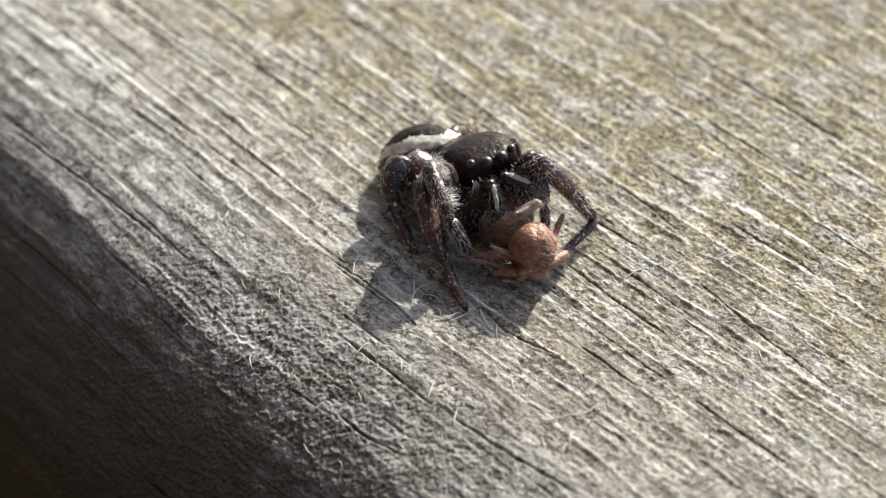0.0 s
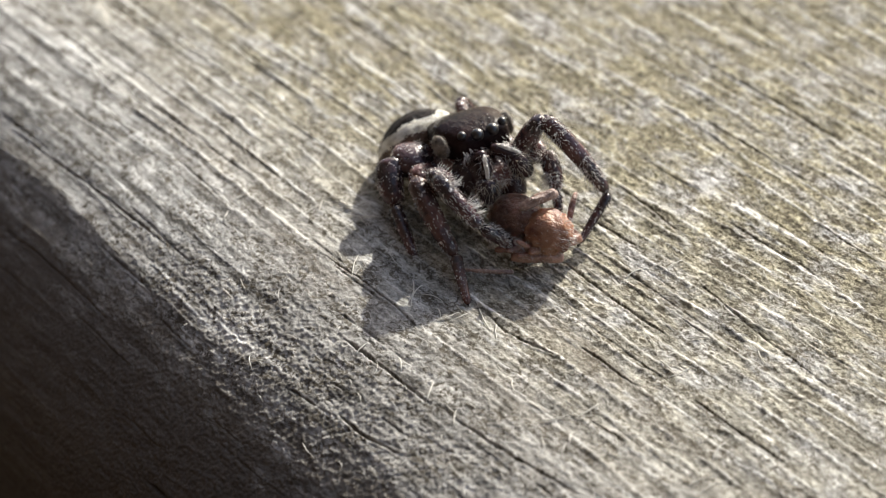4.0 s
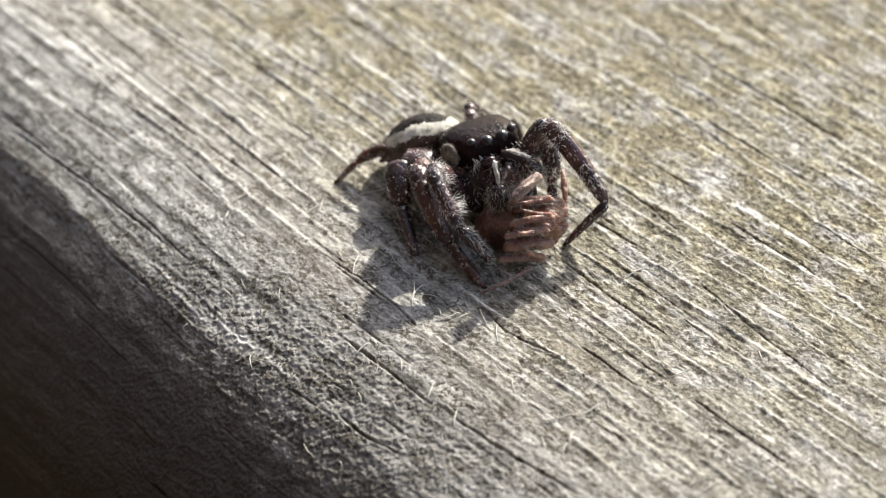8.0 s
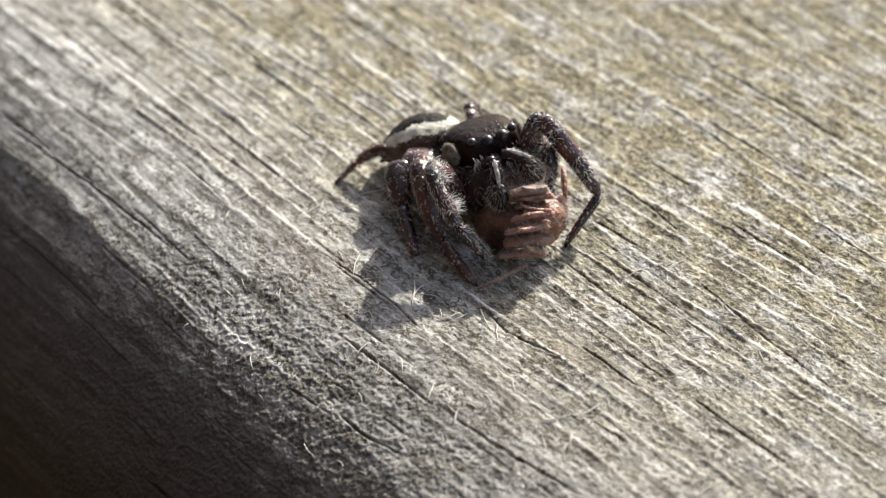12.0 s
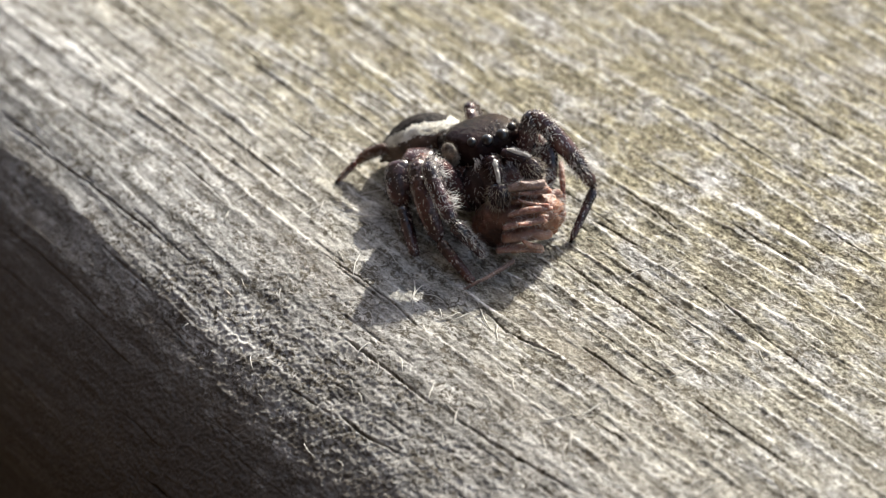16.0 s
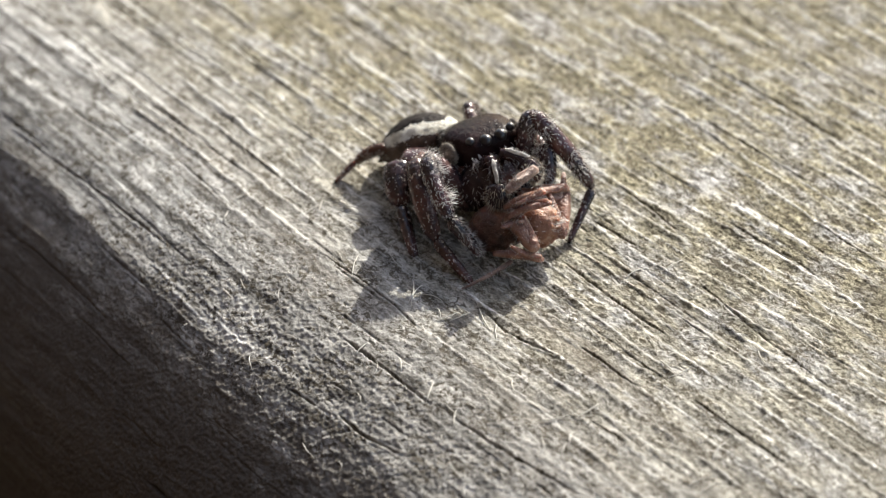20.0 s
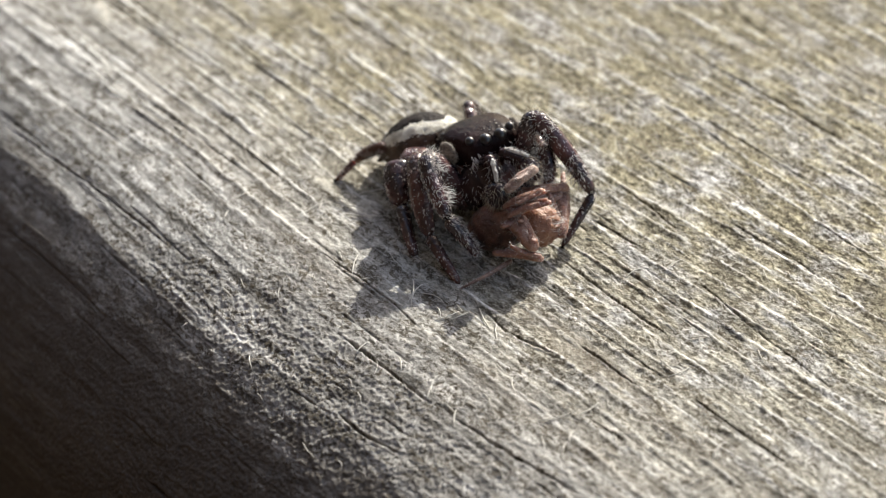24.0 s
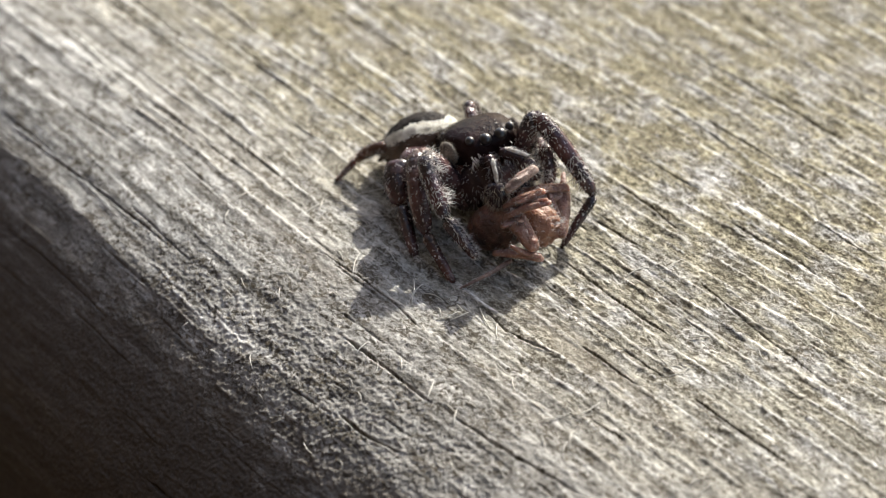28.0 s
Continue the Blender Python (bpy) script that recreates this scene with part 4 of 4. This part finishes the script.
# The wood under the prey, and how far its legs are in each of four holds.
PREY_HOLD = (
    (0, (3.19, 0.25, 0.00), (1, 0, 0, 0)),
    (1.5, (3.15, 0.22, 0.00), (1, 0, 0, 0)),
    (2.2, (3.20, -0.03, 0.00), (1, 0, 0, 0)),
    (3, (3.36, 0.09, 0.00), (1, 0, 0, 0)),
    (3.5, (3.66, 0.56, 0.00), (0.85, 0.15, 0, 0)),
    (5.5, (4.16, 2.65, 0.00), (0, 1, 0, 0)),
    (6.5, (4.12, 2.65, 0.00), (0, 0.8, 0, 0.2)),
    (7, (3.53, 1.48, 0.00), (0, 0, 0, 1)),
    (10, (3.53, 1.63, 0.00), (0, 0, 0, 1)),
    (11, (3.52, 1.68, 0.00), (0, 0.5, 0, 0.5)),
    (12, (3.52, 1.74, 0.00), (0, 1, 0, 0)),
    (15, (3.48, 2.00, 0.00), (0, 1, 0, 0)),
    (17, (3.42, 2.06, 0.00), (0, 1, 0, 0)),
    (17.3, (3.39, 1.61, 0.00), (0, 0.3, 0.7, 0)),
    (18, (3.36, 1.42, 0.00), (0, 0, 1, 0)),
    (28, (3.32, 1.39, 0.00), (0, 0, 1, 0)),
)
# Start and end of each bundled leg in the four holds.
PREY_REACH = {
    "top": (((-1.54, -1.16, 1.10), (-0.82, 0.33, 0.17)), ((-1.09, -1.47, 1.70), (0.74, -0.97, 1.65)), ((-0.68, -0.57, 1.75), (1.02, -0.06, 1.65)), ((-1.09, -1.47, 1.70), (0.74, -0.97, 1.65))),
    "upper": (((-0.63, -2.20, 0.30), (1.00, -1.07, 0.25)), ((-1.10, -1.26, 1.25), (0.85, -0.56, 1.05)), ((-1.02, -0.95, 1.60), (0.14, -0.57, 1.50)), ((-1.10, -1.26, 1.25), (0.85, -0.56, 1.05))),
    "middle": (((-0.63, -2.27, 0.60), (1.04, -1.16, 0.40)), ((-1.07, -2.34, 1.45), (0.83, -1.35, 0.94)), ((0.97, 0.26, 1.50), (0.86, -1.47, 1.00)), ((-1.07, -2.34, 1.45), (0.83, -1.35, 0.94))),
    "lower": (((-1.36, -1.81, 0.30), (0.37, -2.00, 0.30)), ((-1.41, -2.66, 1.00), (0.35, -2.11, 0.80)), ((-1.11, -1.39, 1.50), (-0.38, -2.52, 1.30)), ((-1.41, -2.66, 1.00), (0.35, -2.11, 0.80))),
    "front": (((-2.05, -1.42, 0.70), (-1.02, -1.63, 0.80)), ((-1.61, -3.03, 0.75), (0.07, -2.51, 0.36)), ((-1.59, -2.50, 0.70), (-0.10, -2.78, 0.70)), ((-1.61, -3.03, 0.75), (0.07, -2.51, 0.36))),
    "raised": (((-0.99, -1.07, 1.80), (0.23, -0.43, 2.30)), ((-1.25, -1.51, 2.30), (0.18, -1.26, 2.25)), ((-1.14, -1.57, 2.70), (0.12, -0.55, 3.10)), ((-1.11, -2.13, 2.70), (-0.01, -0.93, 3.00))),
    "far": (((1.05, 0.28, 1.20), (0.59, -1.01, 0.70)), ((0.75, 0.85, 1.70), (0.80, -0.16, 1.30)), ((0.98, 0.92, 1.60), (0.93, -0.20, 1.20)), ((0.75, 0.85, 1.70), (0.80, -0.16, 1.30))),
    "thin_top": (((-1.46, -1.98, 0.35), (-0.29, -1.36, -0.54)), ((-1.26, -1.45, 2.00), (0.33, -1.42, 2.15)), ((-1.23, -1.45, 1.90), (0.35, -1.12, 2.42)), ((-1.26, -1.45, 2.00), (0.33, -1.42, 2.15))),
    "thin_middle": (((-1.15, -2.26, 0.25), (0.10, -1.66, -0.55)), ((-1.22, -2.39, 1.80), (0.35, -2.14, 1.95)), ((-1.07, -1.82, 1.80), (0.45, -1.56, 2.24)), ((-1.22, -2.39, 1.80), (0.35, -2.14, 1.95))),
    "thin_lower": (((-1.58, -1.73, 0.45), (-0.38, -1.13, -0.43)), ((-1.40, -2.76, 1.55), (0.16, -2.40, 1.58)), ((-1.31, -2.14, 1.60), (0.09, -1.41, 1.36)), ((-1.40, -2.76, 1.55), (0.16, -2.40, 1.58))),
}
# Where the prey's trailing leg starts and ends.
TRAIL = (
    (0, (2.43, -1.63, 0.50), (1.16, -1.24, 0.50)),
    (3.5, (2.51, -1.54, 0.50), (1.30, -1.36, 0.50)),
    (5.5, (3.01, -2.17, 0.16), (1.48, -2.55, 0.08)),
    (6.5, (3.01, -2.17, 0.16), (1.48, -2.55, 0.08)),
    (7, (3.16, -1.58, 0.45), (1.60, -2.43, 0.10)),
    (12, (2.91, -1.36, 0.45), (1.29, -2.25, 0.10)),
    (16, (2.48, -1.15, 0.45), (1.10, -2.01, 0.10)),
    (28, (2.39, -1.18, 0.45), (0.94, -2.07, 0.10)),
)
# Root, knee, ankle and tip of each palp, beside the face.
PALP = {
    1: (
        (0, (1.35, 0.35, -0.20), (2.15, -0.10, 0.33), (2.70, 0.28, 0.16), (3.10, 0.55, -0.45)),
        (28, (1.35, 0.35, -0.20), (2.15, -0.10, 0.33), (2.70, 0.28, 0.16), (3.10, 0.55, -0.45)),
    ),
    -1: (
        (0, (1.35, -0.60, -0.20), (2.22, -0.66, 0.30), (2.72, -0.86, -0.30), (3.05, -1.10, -1.15)),
        (28, (1.35, -0.60, -0.20), (2.22, -0.66, 0.30), (2.72, -0.86, -0.30), (3.05, -1.10, -1.15)),
    ),
}


def body_pose(t):
    mid, turn = blend(BODY, t)
    m = Matrix.Rotation(radians(turn[0]), 4, "Z") @ Matrix.Rotation(radians(-turn[1]), 4, "Y") @ Matrix.Rotation(radians(turn[2]), 4, "X")
    place = Vector(mid) - m.to_3x3() @ Vector((1.55, 0, .66))  # mid is the point between the large eyes
    return Matrix.Translation(place * MM) @ m


def bone(p, q, pole):
    """The pose of a segment from p to q (mm), its plane facing pole."""
    x = (q - p).normalized()
    y = pole.cross(x).normalized()
    z = x.cross(y)
    m = Matrix((x, y, z)).transposed().to_4x4()
    m.translation = p * MM
    return m


def reach(points, lengths):
    """Bends a chain to its lengths with both ends held."""
    pts = [p.copy() for p in points]
    for _ in range(40):
        pts[-1] = points[-1].copy()
        for k in range(len(pts) - 2, -1, -1):
            pts[k] = pts[k + 1] + (pts[k] - pts[k + 1]).normalized() * lengths[k]
        pts[0] = points[0].copy()
        for k in range(1, len(pts)):
            pts[k] = pts[k - 1] + (pts[k] - pts[k - 1]).normalized() * lengths[k - 1]
    return pts


def motions():
    rows = {ob: [] for legs in SEGMENTS.values() for ob in legs}
    rows.update({spider: [], abdomen: [], prey: [], trail: []})
    rows.update({leg: [] for leg in PREY_LEGS.values()})
    for side, base, shin, tip in palps:
        rows[base], rows[shin], rows[tip] = [], [], []
    for t in TIMES:
        m = body_pose(t)
        inv = m.inverted()
        rows[spider].append((t, m))

        def local(p):
            return (inv @ (Vector(p) * MM)) / MM

        for key, table in STANCE.items():
            hint = [Vector(HIPS[key])] + [local(p) for p in blend(table, t)]
            pts = reach(hint, LEGS[key][:3])
            pole = ((pts[1] + pts[2]) * .5 - (pts[0] + pts[3]) * .5).normalized()
            for k, ob in enumerate(SEGMENTS[key]):
                rows[ob].append((t, bone(pts[k], pts[k + 1], pole)))
        tail, = blend(TAIL, t)
        hip = Vector((-1.3, 0, .02))
        way = (hip - local(tail)).normalized()
        rows[abdomen].append((t, bone(hip - way * 1.55, hip, Vector((0, 0, 1))) @ Matrix.Rotation(radians(-9), 4, "X")))
        rows[abdomen][-1][1].translation = (hip - way * 1.5) * MM
        rear, head, under = blend(PREY_PATH, t)
        rear, head, under = Vector(rear), Vector(head), Vector(under)
        m = between(rear, head, -under)
        m.translation = (rear + (head - rear).normalized() * .75) * MM
        rows[prey].append((t, m))
        place, hold = blend(PREY_HOLD, t)
        for key, fem in PREY_LEGS.items():
            p, q = (Vector(sum(w * np.array(s[k]) for w, s in zip(hold, PREY_REACH[key])) + place) for k in (0, 1))
            rows[fem].append((t, m.inverted() @ between(p, q)))
        start, end = (Vector(q) for q in blend(TRAIL, t))
        rows[trail].append((t, m.inverted() @ between(start, end)))
        for side, base, shin, tip in palps:
            p0, p1, p2, p3 = (Vector(q) for q in blend(PALP[side], t))
            up = Vector((.25, .1 * side, .95))
            rows[base].append((t, bone(p0, p1, up)))
            rows[shin].append((t, bone(p1, p2, up)))
            rows[tip].append((t, bone(p2, p3, up)))
    for ob, r in rows.items():
        walk(ob, r)


motions()
